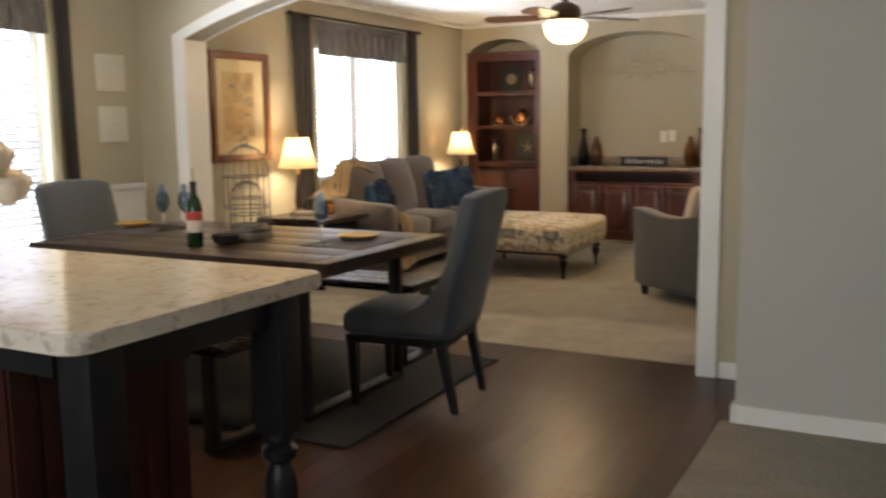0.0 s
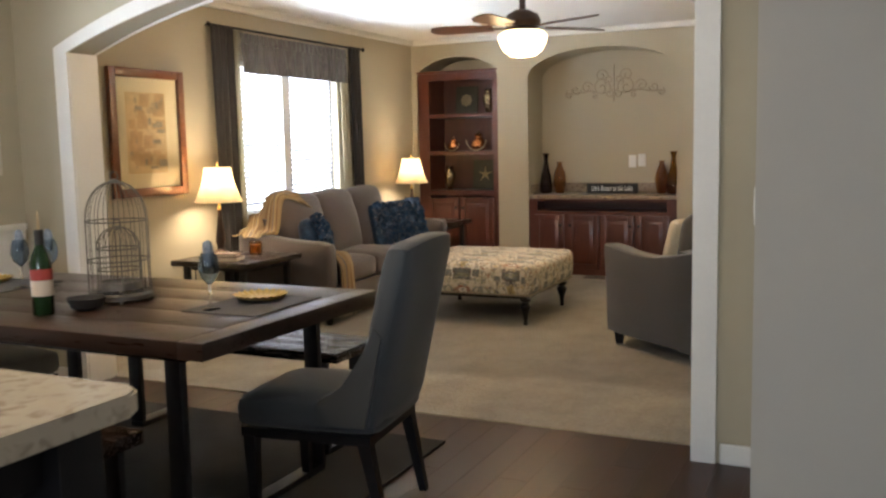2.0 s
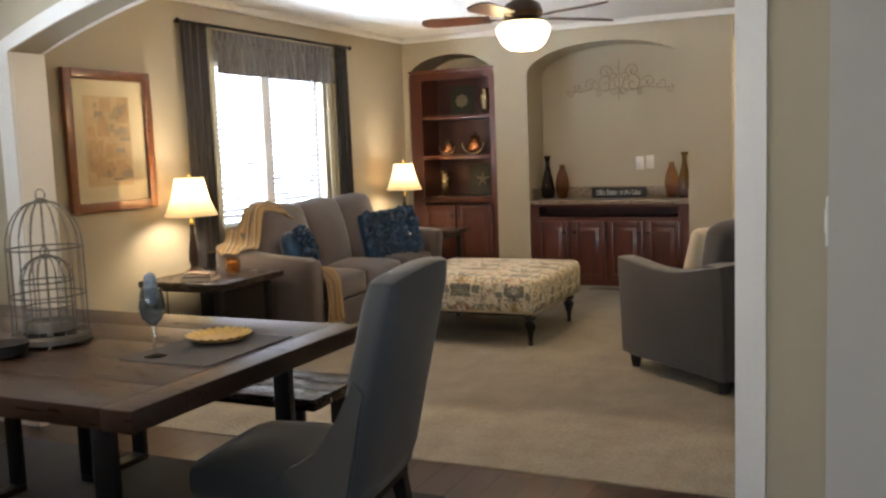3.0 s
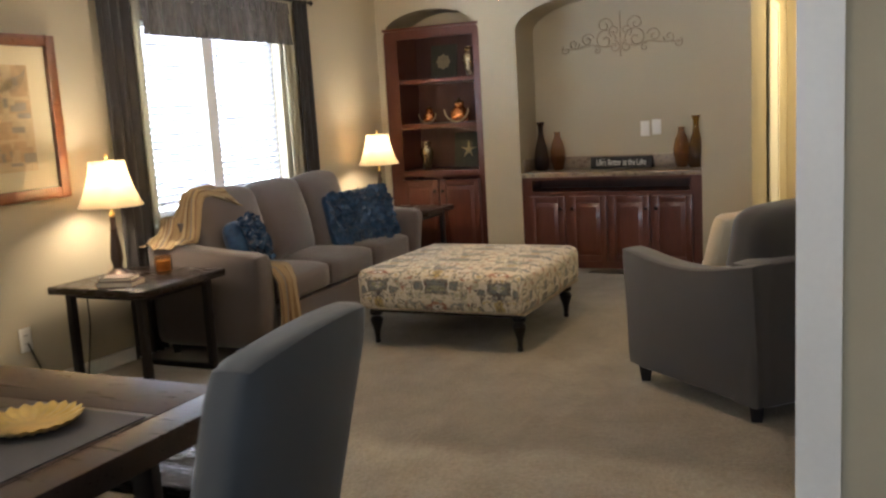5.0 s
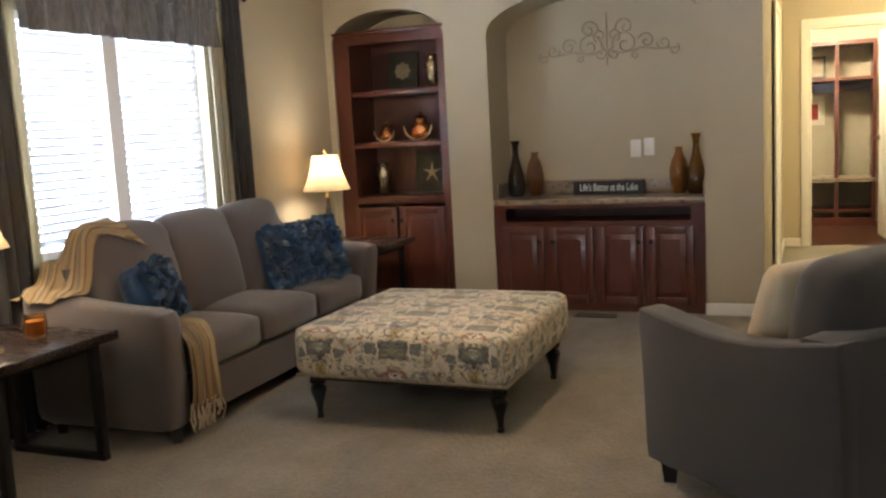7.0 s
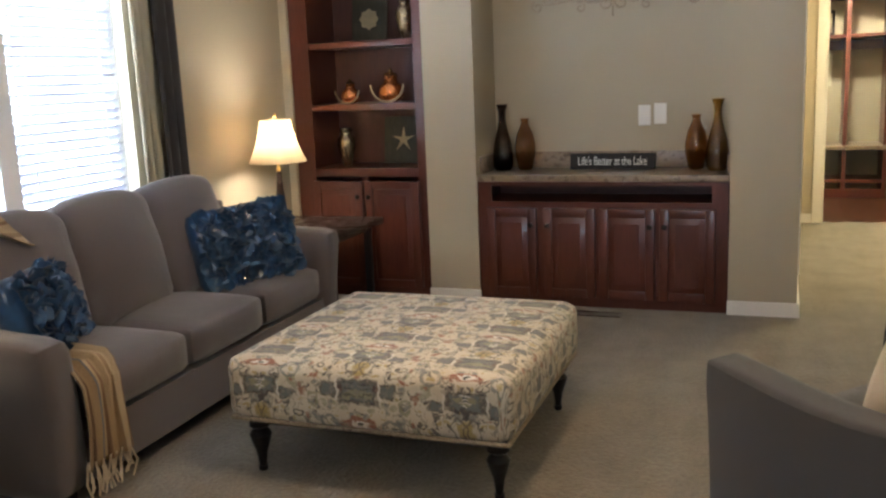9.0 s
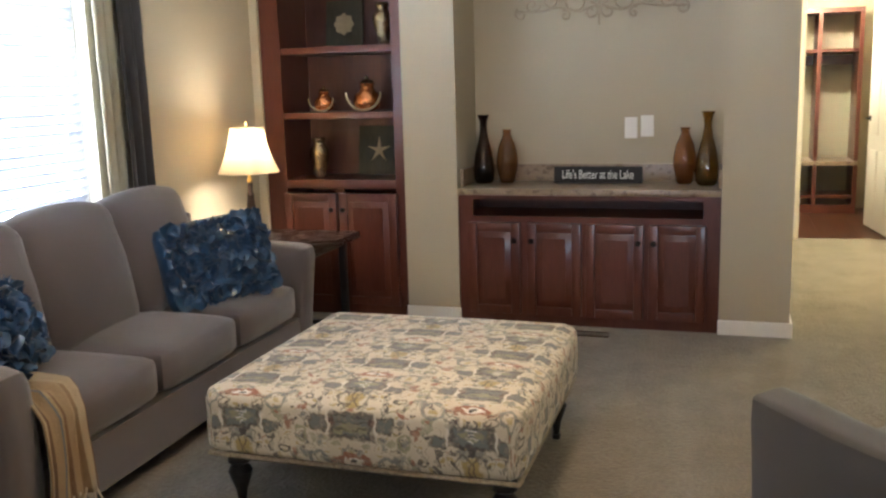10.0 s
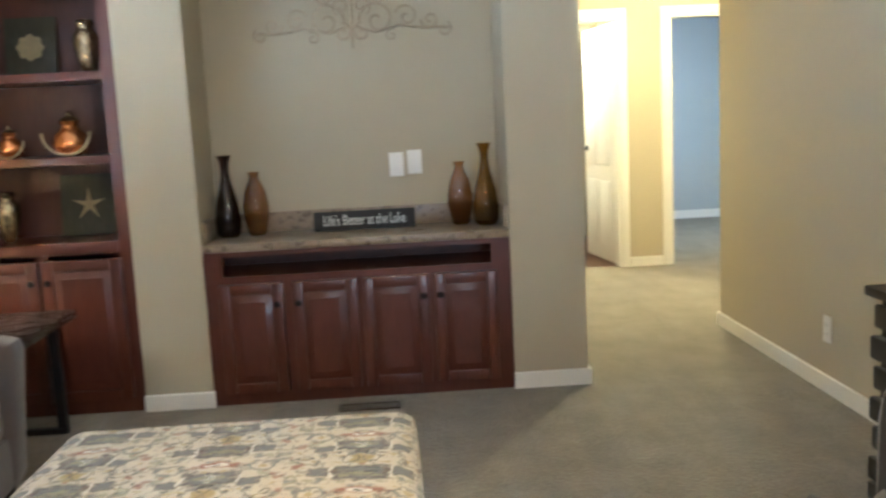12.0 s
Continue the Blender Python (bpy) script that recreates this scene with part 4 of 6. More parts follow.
for s in (-1, 1):
    part("arm", rbox(bmesh.new(), (0, s * (HL - 0.10), 0.355), (HD, 0.088, 0.285), 0.055, 9, (0.015, 0.012, 0), shape=arm_shape(s)), SOFA, sofa)
for i in (-1, 0, 1):
    w = (2 * HL - 0.40) / 3
    part("seat_cushion", rbox(bmesh.new(), (0.08, i * w, 0.375), (0.315, w / 2 - 0.006, 0.085), 0.045, 9, (0.018, 0.0, 0.03)), SOFA, sofa)
    wb_ = 0.55
    m = Matrix.Translation((-0.13, i * 0.545 - 0.10, 0.69)) @ Matrix.Rotation(radians(-16), 4, "Y") @ Matrix.Rotation(radians(2.5 * i), 4, "X")

    def plump(q):
        up = max(0.0, q.z / 0.268)
        q.z -= 0.035 * abs(q.y / 0.275) ** 3 * (q.z > 0)
        q.x += 0.030 * up * (q.y / 0.275) + 0.012 * math.sin(7 * q.y + 3 * up) * (1 - abs(q.z / 0.268))
        return q
    part("back_cushion", rbox(bmesh.new(), (0, 0, 0), (0.095, wb_ / 2, 0.268), 0.06, 10, (0.06, 0, 0.02), m=m, shape=plump), SOFA, sofa)
for sx in (-1, 1):
    for sy in (-1, 1):
        bm = lathe(bmesh.new(), [(0.028, 0.004), (0.042, 0.09)], 4)
        lg = part("foot", bm, BLACK, sofa, "short dark block foot")
        lg.location = (sx * (HD - 0.06), sy * (HL - 0.12), 0)

ach = thing("armchair", "grey fabric armchair with sloping arms and dark block feet", "armchair", pose(1.035, 5.385, 0, 0, 0, 51))
# local: faces +y, sides along x
AW, AD = 0.43, 0.43


def arm_shape2(s):
    def f(q):
        front = (q.y + AD) / (2 * AD)
        up = (q.z + 0.28) / 0.56
        q.z += up * (0.05 * (1 - front) - 0.06 * math.sin(front * math.pi) + 0.03 * front)
        q.x += s * 0.03 * max(0, up) ** 2
        return q
    return f


part("base", rbox(bmesh.new(), (0, 0.0, 0.2), (AW - 0.10, AD - 0.02, 0.11), 0.02, 3), ARMCH, ach)
for s in (-1, 1):
    part("arm", rbox(bmesh.new(), (s * (AW - 0.08), 0, 0.36), (0.075, AD, 0.28), 0.03, 7, (0.01, 0, 0), shape=arm_shape2(s)), ARMCH, ach)
part("back", rbox(bmesh.new(), (0, -AD + 0.085, 0.375), (AW - 0.004, 0.087, 0.305), 0.03, 6, (0, 0.01, 0.01)), ARMCH, ach)
m = Matrix.Translation((0, -AD + 0.20, 0.66)) @ Matrix.Rotation(radians(12), 4, "X")
part("back_cushion", rbox(bmesh.new(), (0, 0, 0), (AW - 0.10, 0.11, 0.215), 0.08, 8, (0, 0.05, 0.03), m=m), ARMCH, ach)
part("seat_cushion", rbox(bmesh.new(), (0, 0.09, 0.385), (AW - 0.16, 0.33, 0.085), 0.04, 6, (0, 0.01, 0.02)), ARMCH, ach)
for sx in (-1, 1):
    for sy in (-1, 1):
        lg = part("foot", lathe(bmesh.new(), [(0.03, 0.004), (0.046, 0.095)], 4), BLACK, ach, "short dark block foot")
        lg.location = (sx * (AW - 0.07), sy * (AD - 0.07), 0)
m = pose(0.97, 5.435, 0.475, 0, 0, 51) @ Matrix.Translation((-0.02, -0.02, 0.17)) @ Matrix.Rotation(radians(18), 4, "X")
solid("throw_pillow", rbox(bmesh.new(), (0, 0, 0), (0.20, 0.05, 0.19), 0.045, 7, (0, 0.045, 0), m=m), CREAM, "cream throw pillow leaning on the armchair's back", "pillow")


def end_table(m, label):
    t = thing("end_table", label, "end table", m, group="end tables")
    part("tabletop", boxes((-0.325, 0.325, -0.32, 0.32, 0.525, 0.565), bevel=0.006), BENCHTOP, t, "dark rustic plank top")
    for s in (-1, 1):
        bm = bmesh.new()
        box(bm, -0.26, -0.22, s * 0.25 - 0.02, s * 0.25 + 0.02, 0.032, 0.523, bevel=0.004)
        box(bm, 0.22, 0.26, s * 0.25 - 0.02, s * 0.25 + 0.02, 0.032, 0.523, bevel=0.004)
        box(bm, -0.26, 0.26, s * 0.25 - 0.02, s * 0.25 + 0.02, 0.004, 0.031, bevel=0.004)
        part("leg_frame", bm, BLACK, t, "black square steel leg frame")
    part("apron", boxes((-0.25, 0.25, -0.22, 0.22, 0.49, 0.523)), BLACK, t)
    return t


end_table(pose(-2.05, 4.70, 0), "dark wood end table with black frame legs beside the sofa")
end_table(pose(-2.02, 7.74, 0), "dark wood end table between the sofa and the bookcase")


def table_lamp(x, y, z, label):
    t = thing("table_lamp", label, "lamp", pose(x, y, z), group="table lamps")
    part("base", lathe(bmesh.new(), [(0.075, 0), (0.075, 0.015), (0.06, 0.028), (0.03, 0.045), (0.024, 0.06), (0.034, 0.10), (0.030, 0.16), (0.018, 0.25), (0.022, 0.262), (0.015, 0.275), (0.015, 0.33)], 20), BRONZE, t, "dark bronze lamp base")
    part("neck", lathe(bmesh.new(), [(0.012, 0.33), (0.016, 0.34), (0.012, 0.35), (0.008, 0.36), (0.008, 0.40)], 12), GOLDL, t, "brass neck")
    bm = bmesh.new()
    seg = 40
    prof = [(0.168, 0.385), (0.145, 0.43), (0.122, 0.49), (0.102, 0.56), (0.09, 0.630)]
    rings = []
    for o in (0.0, 0.004):
        for r, zz in (prof if o == 0 else prof[::-1]):
            rings.append([bm.verts.new(((r - o) * (1 + 0.025 * math.cos(8 * 2 * math.pi * i / seg)) * math.cos(2 * math.pi * i / seg), (r - o) * (1 + 0.025 * math.cos(8 * 2 * math.pi * i / seg)) * math.sin(2 * math.pi * i / seg), zz)) for i in range(seg)])
    for a, b in zip(rings, rings[1:] + rings[:1]):
        for i in range(seg):
            bm.faces.new((a[i], a[(i + 1) % seg], b[(i + 1) % seg], b[i]))
    part("shade", bm, SHADE, t, "lit cream bell-shaped fabric shade", smooth=60)
    part("finial", lathe(bmesh.new(), [(0.004, 0.60), (0.004, 0.64), (0.01, 0.65), (0.004, 0.668)], 10), GOLDL, t)
    part("harp", boxes((-0.0885, 0.0885, -0.002, 0.002, 0.612, 0.616), (-0.002, 0.002, -0.0885, -0.003, 0.612, 0.616), (-0.002, 0.002, 0.003, 0.0885, 0.612, 0.616)), KNOB, t)
    lamp("lamp_bulb", "POINT", (x, y, z + 0.535), 31, (1.0, 0.77, 0.50), 0.09)
    return t


table_lamp(-2.19, 4.70, 0.565, "lit bronze table lamp with cream shade below the framed picture")
table_lamp(-2.16, 7.63, 0.565, "lit bronze table lamp with cream shade beside the bookcase")

# ceiling fan
fan = thing("ceiling_fan", "bronze ceiling fan with dark wood blades and a lit glass bowl", "ceiling fan", pose(-0.16, 5.43, 0))
part("canopy", lathe(bmesh.new(), [(0.07, CZ - 0.001), (0.065, CZ - 0.03), (0.02, CZ - 0.05)][::-1], 20), BRONZE, fan)
part("downrod", lathe(bmesh.new(), [(0.022, 2.20), (0.022, CZ - 0.04)], 12), BRONZE, fan)
part("motor", lathe(bmesh.new(), [(0.07, 2.082), (0.112, 2.095), (0.125, 2.13), (0.105, 2.175), (0.05, 2.205)], 24), BRONZE, fan, "bronze motor housing")
bm = bmesh.new()
rings = []
for r, z in ((0.012, 1.897), (0.085, 1.905), (0.128, 1.938), (0.152, 1.985), (0.163, 2.03), (0.150, 2.052), (0.128, 2.066)):
    rings.append([bm.verts.new((r * (1 + 0.022 * math.cos(16 * 2 * math.pi * i / 96)) * math.cos(2 * math.pi * i / 96), r * (1 + 0.022 * math.cos(16 * 2 * math.pi * i / 96)) * math.sin(2 * math.pi * i / 96), z)) for i in range(96)])
for a, b in zip(rings, rings[1:]):
    for i in range(96):
        bm.faces.new((a[i], a[(i + 1) % 96], b[(i + 1) % 96], b[i]))
bm.faces.new(rings[0][::-1])
bm.faces.new(rings[-1])
part("light_bowl", bm, GLOBE, fan, "glowing ribbed glass bowl", smooth=60)
part("fitter", lathe(bmesh.new(), [(0.128, 2.0665), (0.115, 2.074), (0.08, 2.0815)], 24), BRONZE, fan)
part("pull_chain", tube(bmesh.new(), [(0.10, -0.09, 2.075), (0.115, -0.105, 2.0), (0.115, -0.105, 1.93)], 0.0015, 5), GOLDL, fan, "thin brass pull chain")
for k in range(5):
    a = radians(48 + 72 * k)
    bm = bmesh.new()
    outline = [(0.20, -0.05), (0.35, -0.062), (0.56, -0.07), (0.62, -0.045), (0.635, 0), (0.62, 0.045), (0.56, 0.07), (0.35, 0.062), (0.20, 0.05)]
    prism(bm, outline, "z", -0.004, 0.004)
    bl = part("blade", bm, BLADE, fan, "dark walnut fan blade")
    bl.matrix_local = Matrix.Translation((0, 0, 2.095)) @ Matrix.Rotation(a, 4, "Z") @ Matrix.Rotation(radians(13), 4, "X")
    br = part("blade_iron", boxes((0.09, 0.24, -0.014, 0.014, -0.008, -0.0045)), BRONZE, bl)

# picture
pic = thing("framed_picture", "abstract sepia print in a walnut frame with a wide cream mat", "picture", pose(XW + 0.002, 4.295, 1.44))
bm = bmesh.new()
for r in ((-0.35, -0.29, -0.425, 0.425), (0.29, 0.35, -0.425, 0.425), (-0.29, 0.29, -0.425, -0.365), (-0.29, 0.29, 0.365, 0.425)):
    box(bm, 0, 0.035, r[0], r[1], r[2], r[3], bevel=0.009)
part("picture_frame", bm, FRAMEW, pic)
part("mat_board", boxes((0.004, 0.010, -0.289, 0.289, -0.364, 0.364)), MATB, pic, "cream mat board")
part("print", boxes((0.0102, 0.0115, -0.20, 0.17, -0.27, 0.27)), INK1, pic, "faded abstract print")
bm = bmesh.new()
random.seed(4)
for i in range(26):
    a, b = random.uniform(-0.19, 0.10), random.uniform(-0.26, 0.2)
    box(bm, 0.0118 + i * 0.00004, 0.0122 + i * 0.00004, a, min(0.165, a + random.uniform(0.03, 0.12)), b, min(0.265, b + random.uniform(0.02, 0.10)))
part("print_shapes", bm, INK2, pic)
bm = bmesh.new()
for i in range(16):
    a, b = random.uniform(-0.19, 0.10), random.uniform(-0.26, 0.2)
    box(bm, 0.0131 + i * 0.00004, 0.0134 + i * 0.00004, a, min(0.165, a + random.uniform(0.008, 0.08)), b, min(0.265, b + random.uniform(0.01, 0.05)))
for k in range(6):
    tube(bm, [(0.014, -0.02 + 0.02 * k, 0.13), (0.014, 0.05 + 0.018 * k, 0.2), (0.014, 0.15, 0.22 + 0.006 * k)], 0.002, 4)
part("print_lines", bm, INK3, pic)
pg = part("glazing", boxes((0.0165, 0.018, -0.289, 0.289, -0.364, 0.364)), GLASS, pic)
pg.visible_shadow = False


# ---- dining room and kitchen ----
def dining_chair(m, label):
    """Faces local -x."""
    c = thing("dining_chair", label, "chair", m, group="dining chairs")
    part("seat", rbox(bmesh.new(), (-0.04, 0, 0.405), (0.27, 0.235, 0.06), 0.045, 7, (0.01, 0.005, 0.015)), CHAIRF, c)

    def lean(q):
        up = max(0.0, (q.z + 0.32) / 0.64)
        q.x += 0.14 * up ** 1.15 + 0.02 * (q.y / 0.24) ** 2 * -1
        q.z += -0.02 * (q.y / 0.24) ** 2 * up
        return q
    part("backrest", rbox(bmesh.new(), (0.20, 0, 0.695), (0.048, 0.242, 0.32), 0.035, 9, (0.012, 0, 0.0), shape=lean), CHAIRF, c)
    for s in (-1, 1):
        bm = bmesh.new()
        curve = [(-0.02, 0.38), (0.20, 0.38), (0.27, 0.70), (0.235, 0.74), (0.19, 0.62), (0.12, 0.52), (0.02, 0.47)]
        prism(bm, curve, "y", s * 0.232 - 0.018, s * 0.232 + 0.018)
        bmesh.ops.bevel(bm, geom=list(bm.edges), offset=0.008, segments=2, affect="EDGES")
        part("side_wing", bm, CHAIRF, c)
    part("seat_frame", boxes((-0.29, 0.20, -0.22, 0.22, 0.315, 0.348)), BLACK, c, "black wooden seat frame")
    for s in (-1, 1):
        for x0, x1 in ((-0.26, -0.255), (0.175, 0.235)):
            bm = bmesh.new()
            a = [bm.verts.new((x0 + dx * 0.022, s * 0.20 + dy * 0.022, 0.32)) for dx, dy in ((-1, -1), (1, -1), (1, 1), (-1, 1))]
            b = [bm.verts.new((x1 + dx * 0.014, s * 0.20 + dy * 0.014, 0.014)) for dx, dy in ((-1, -1), (1, -1), (1, 1), (-1, 1))]
            for i in range(4):
                bm.faces.new((a[i], a[(i + 1) % 4], b[(i + 1) % 4], b[i]))
            bm.faces.new(a)
            bm.faces.new(b[::-1])
            part("leg", bm, BLACK, c, "black tapered wooden leg")
    return c


dining_chair(pose(0.275, 2.305, 0, 0, 0, 7), "slate fabric dining chair with a tall back at the table's end")
dining_chair(pose(-1.53, 2.16, 0, 0, 0, 180), "slate fabric dining chair at the far end of the table")

tbl = thing("dining_table", "dark plank dining table with flat steel legs", "dining table", pose(-0.68, 2.17, 0))
for i in range(5):
    w = 1.06 / 5
    part("plank", boxes((-0.79, 0.79, -0.53 + i * w + 0.001, -0.53 + (i + 1) * w - 0.001, 0.69, 0.745), bevel=0.003), TABLEWOOD, tbl)
for s in (-1, 1):
    part("breadboard_end", boxes((s * 0.84 - 0.049, s * 0.84 + 0.049, -0.53, 0.53, 0.688, 0.745), bevel=0.004), TABLEWOOD, tbl)
part("apron", boxes((-0.74, 0.74, -0.44, 0.44, 0.655, 0.686)), ESPRESSO, tbl)
for s in (-1, 1):
    for y in (-0.41, 0.38):
        part("leg", boxes((s * 0.66 - 0.032, s * 0.66 + 0.032, y, y + 0.03, 0.042, 0.653), bevel=0.003), STEEL, tbl, "flat dark steel leg")
    part("floor_bar", boxes((s * 0.66 - 0.032, s * 0.66 + 0.032, -0.41, 0.41, 0.015, 0.041), bevel=0.003), BLACK, tbl, "black steel bar on the floor")


def bench(m, label):
    b = thing("bench", label, "bench", m, group="dining benches")
    for i in range(3):
        part("plank", boxes((-0.62, 0.62, -0.18 + i * 0.12 + 0.001, -0.06 + i * 0.12 - 0.0004, 0.42, 0.462), bevel=0.0012), BENCHTOP, b)
    for s in (-1, 1):
        part("leg_frame", boxes((s * 0.52 - 0.035, s * 0.52 + 0.035, -0.16, -0.135, 0.041, 0.418), (s * 0.52 - 0.035, s * 0.52 + 0.035, 0.135, 0.16, 0.041, 0.418), (s * 0.52 - 0.035, s * 0.52 + 0.035, -0.16, 0.16, 0.015, 0.04), bevel=0.003), STEEL, b, "flat dark steel leg frame")
    return b


bench(pose(-0.64, 1.44, 0), "dark wood dining bench on steel legs beside the island")
bench(pose(-0.62, 2.89, 0), "dark wood dining bench on steel legs by the carpet edge")

bm = bmesh.new()
box(bm, -1.95, 0.315, 1.58, 3.09, 0.002, 0.014, bevel=0.004)
solid("area_rug", bm, RUG, "charcoal woven area rug under the dining table", "rug")

# island
isl = thing("kitchen_island", "dark kitchen island with cherry panels and black turned legs", "island")
bm = boxes((-1.35, 0.36, 0.05, 0.66, 0.1, 0.80))
part("body", bm, ISLANDW, isl, "dark cherry cabinet body")
part("plinth", boxes((-1.30, 0.30, 0.10, 0.60, 0.0, 0.099)), BLACK, isl)
for i in range(7):
    part("bead_board", boxes((0.361, 0.372, 0.055 + i * 0.086, 0.137 + i * 0.086, 0.11, 0.795), bevel=0.004), ISLANDW, isl)
for i in range(18):
    part("bead_board", boxes((-1.34 + i * 0.094, -1.25 + i * 0.094, 0.661, 0.672, 0.11, 0.795), bevel=0.004), ISLANDW, isl)
for r in ((0.665, 0.70, 0.082, 0.638, 0.74, 0.838), (-1.4, 0.638, 0.70, 0.73, 0.76, 0.838), (-1.4, 0.638, -0.03, 0.0, 0.76, 0.838)):
    part("apron", boxes(r), BLACK, isl, "black apron rail")
part("sub_top", boxes((-1.35, 0.66, 0.002, 0.698, 0.802, 0.838)), BLACK, isl)
for y in (0.03, 0.69):
    bm = bmesh.new()
    box(bm, 0.64, 0.74, y - 0.05, y + 0.05, 0.42, 0.838, bevel=0.005)
    lathe(bm, [(0.03, 0.004), (0.042, 0.03), (0.03, 0.06), (0.034, 0.10), (0.05, 0.24), (0.042, 0.30), (0.03, 0.325), (0.05, 0.345), (0.052, 0.37), (0.035, 0.385), (0.048, 0.40), (0.048, 0.419)], 20, (0.69, y, 0))
    part("leg", bm, BLACK, isl, "black turned island leg")


def slab_outline(x0, x1, y0, y1, r, n=8):
    out = []
    for cx, cy, a0 in ((x1 - r, y0 + r, -90), (x1 - r, y1 - r, 0), (x0 + r, y1 - r, 90), (x0 + r, y0 + r, 180)):
        out += [(cx + r * math.cos(radians(a0 + 90 * k / n)), cy + r * math.sin(radians(a0 + 90 * k / n))) for k in range(n + 1)]
    return out


bm = prism(bmesh.new(), slab_outline(-1.45, 0.80, -0.105, 0.80, 0.05), "z", 0.84, 0.885)
bmesh.ops.bevel(bm, geom=[e for e in bm.edges if abs(e.verts[0].co.z - e.verts[1].co.z) < 1e-5], offset=0.006, segments=2, affect="EDGES")
ict = thing("island_countertop", "cream speckled laminate countertop with rounded corners on the island", "countertop")
part("slab", bm, LAMINATE, ict)
part("build_up", prism(bmesh.new(), slab_outline(-1.44, 0.792, -0.097, 0.792, 0.045), "z", 0.8385, 0.8397), LAMINATE, ict)


# ---- table setting ----
def revolve(name, profile, material, label, category, x, y, z, seg=24, smooth=60, group=""):
    return solid(name, lathe(bmesh.new(), profile, seg), material, label, category, pose(x, y, z), group, smooth)


def leaf_plate(x, y, z):
    bm = bmesh.new()
    seg = 176
    rings = []
    for r, h in ((0.016, 0.004), (0.058, 0.006), (0.082, 0.012), (0.098, 0.022), (0.101, 0.025), (0.083, 0.016), (0.05, 0.010), (0.01, 0.009)):
        rings.append([bm.verts.new((r * (1 + 0.035 * (r > 0.08) * math.cos(22 * 2 * math.pi * i / seg)) * math.cos(2 * math.pi * i / seg), r * (1 + 0.035 * (r > 0.08) * math.cos(22 * 2 * math.pi * i / seg)) * math.sin(2 * math.pi * i / seg), h + 0.003 * (r > 0.08) * math.cos(22 * 2 * math.pi * i / seg))) for i in range(seg)])
    for a, b in zip(rings, rings[1:]):
        for i in range(seg):
            bm.faces.new((a[i], a[(i + 1) % seg], b[(i + 1) % seg], b[i]))
    bm.faces.new(rings[0][::-1])
    bm.faces.new(rings[-1])
    return solid("plate", bm, GOLDL, "gold scalloped leaf-edged plate on a placemat", "plate", pose(x, y, z), "gold plates", 60)


def goblet(x, y, z, label):
    t = thing("wine_glass", label, "glass", pose(x, y, z), group="wine glasses")
    part("foot", lathe(bmesh.new(), [(0.034, 0), (0.034, 0.002), (0.006, 0.008), (0.0045, 0.02), (0.0045, 0.085), (0.008, 0.092)], 20), GLASS, t, "clear glass stem and foot")
    part("bowl", lathe(bmesh.new(), [(0.008, 0.0925), (0.030, 0.115), (0.038, 0.145), (0.034, 0.18), (0.026, 0.205), (0.0245, 0.205), (0.032, 0.18), (0.036, 0.145), (0.028, 0.117), (0.006, 0.096)], 24), BLUEGLASS, t, "blue swirled glass bowl")
    bm = rbox(bmesh.new(), (0, 0, 0.20), (0.02, 0.012, 0.04), 0.01, 3, (0, 0, 0.01))
    part("napkin", bm, NAPKIN, t, "folded slate blue napkin")
    return t


for x, y in ((-0.06, 2.25), (-1.42, 2.25)):
    s = 1 if x > -0.5 else -1
    bm = boxes((x - 0.16, x + 0.16, y - 0.21, y + 0.21, 0.7455, 0.749))
    solid("placemat", bm, PLACEMAT, "grey woven placemat on the dining table", "placemat", group="placemats")
leaf_plate(-0.085, 2.33, 0.749)
leaf_plate(-1.55, 2.31, 0.749)
goblet(-0.135, 2.10, 0.749, "blue swirled wine glass with a napkin beside the plate")
goblet(-1.29, 2.27, 0.749, "blue swirled wine glass with a napkin at the far setting")
goblet(-1.22, 2.36, 0.7455, "blue swirled wine glass with a napkin at the far setting")

wb = thing("wine_bottle", "dark green wine bottle with a cream and red label", "bottle", pose(-0.67, 1.84, 0.745))
part("body", lathe(bmesh.new(), [(0.034, 0), (0.037, 0.006), (0.037, 0.185), (0.030, 0.215), (0.015, 0.245), (0.0135, 0.29), (0.0155, 0.292), (0.0155, 0.302)], 24), GREENB, wb)
part("label", lathe(bmesh.new(), [(0.0373, 0.07), (0.0376, 0.071), (0.0376, 0.125), (0.0373, 0.126)], 24, caps=False), LABELM, wb, "cream paper label")
part("label", lathe(bmesh.new(), [(0.0373, 0.127), (0.0376, 0.128), (0.0376, 0.165), (0.0373, 0.166)], 24, caps=False), LABELR, wb, "red paper label")
part("capsule", lathe(bmesh.new(), [(0.0138, 0.25), (0.016, 0.252), (0.016, 0.304), (0.004, 0.305)], 16, caps=False), SIGNB, wb)
part("cork_pourer", lathe(bmesh.new(), [(0.006, 0.305), (0.0035, 0.34), (0.0025, 0.37)], 10), ROPE, wb)
bm = lathe(bmesh.new(), [(0.03, 0), (0.055, 0.01), (0.07, 0.045), (0.067, 0.045), (0.05, 0.014), (0.02, 0.008)], 24)
solid("bowl", bm, SIGNB, "small black bowl beside the wine bottle", "bowl", pose(-0.60, 1.97, 0.745))


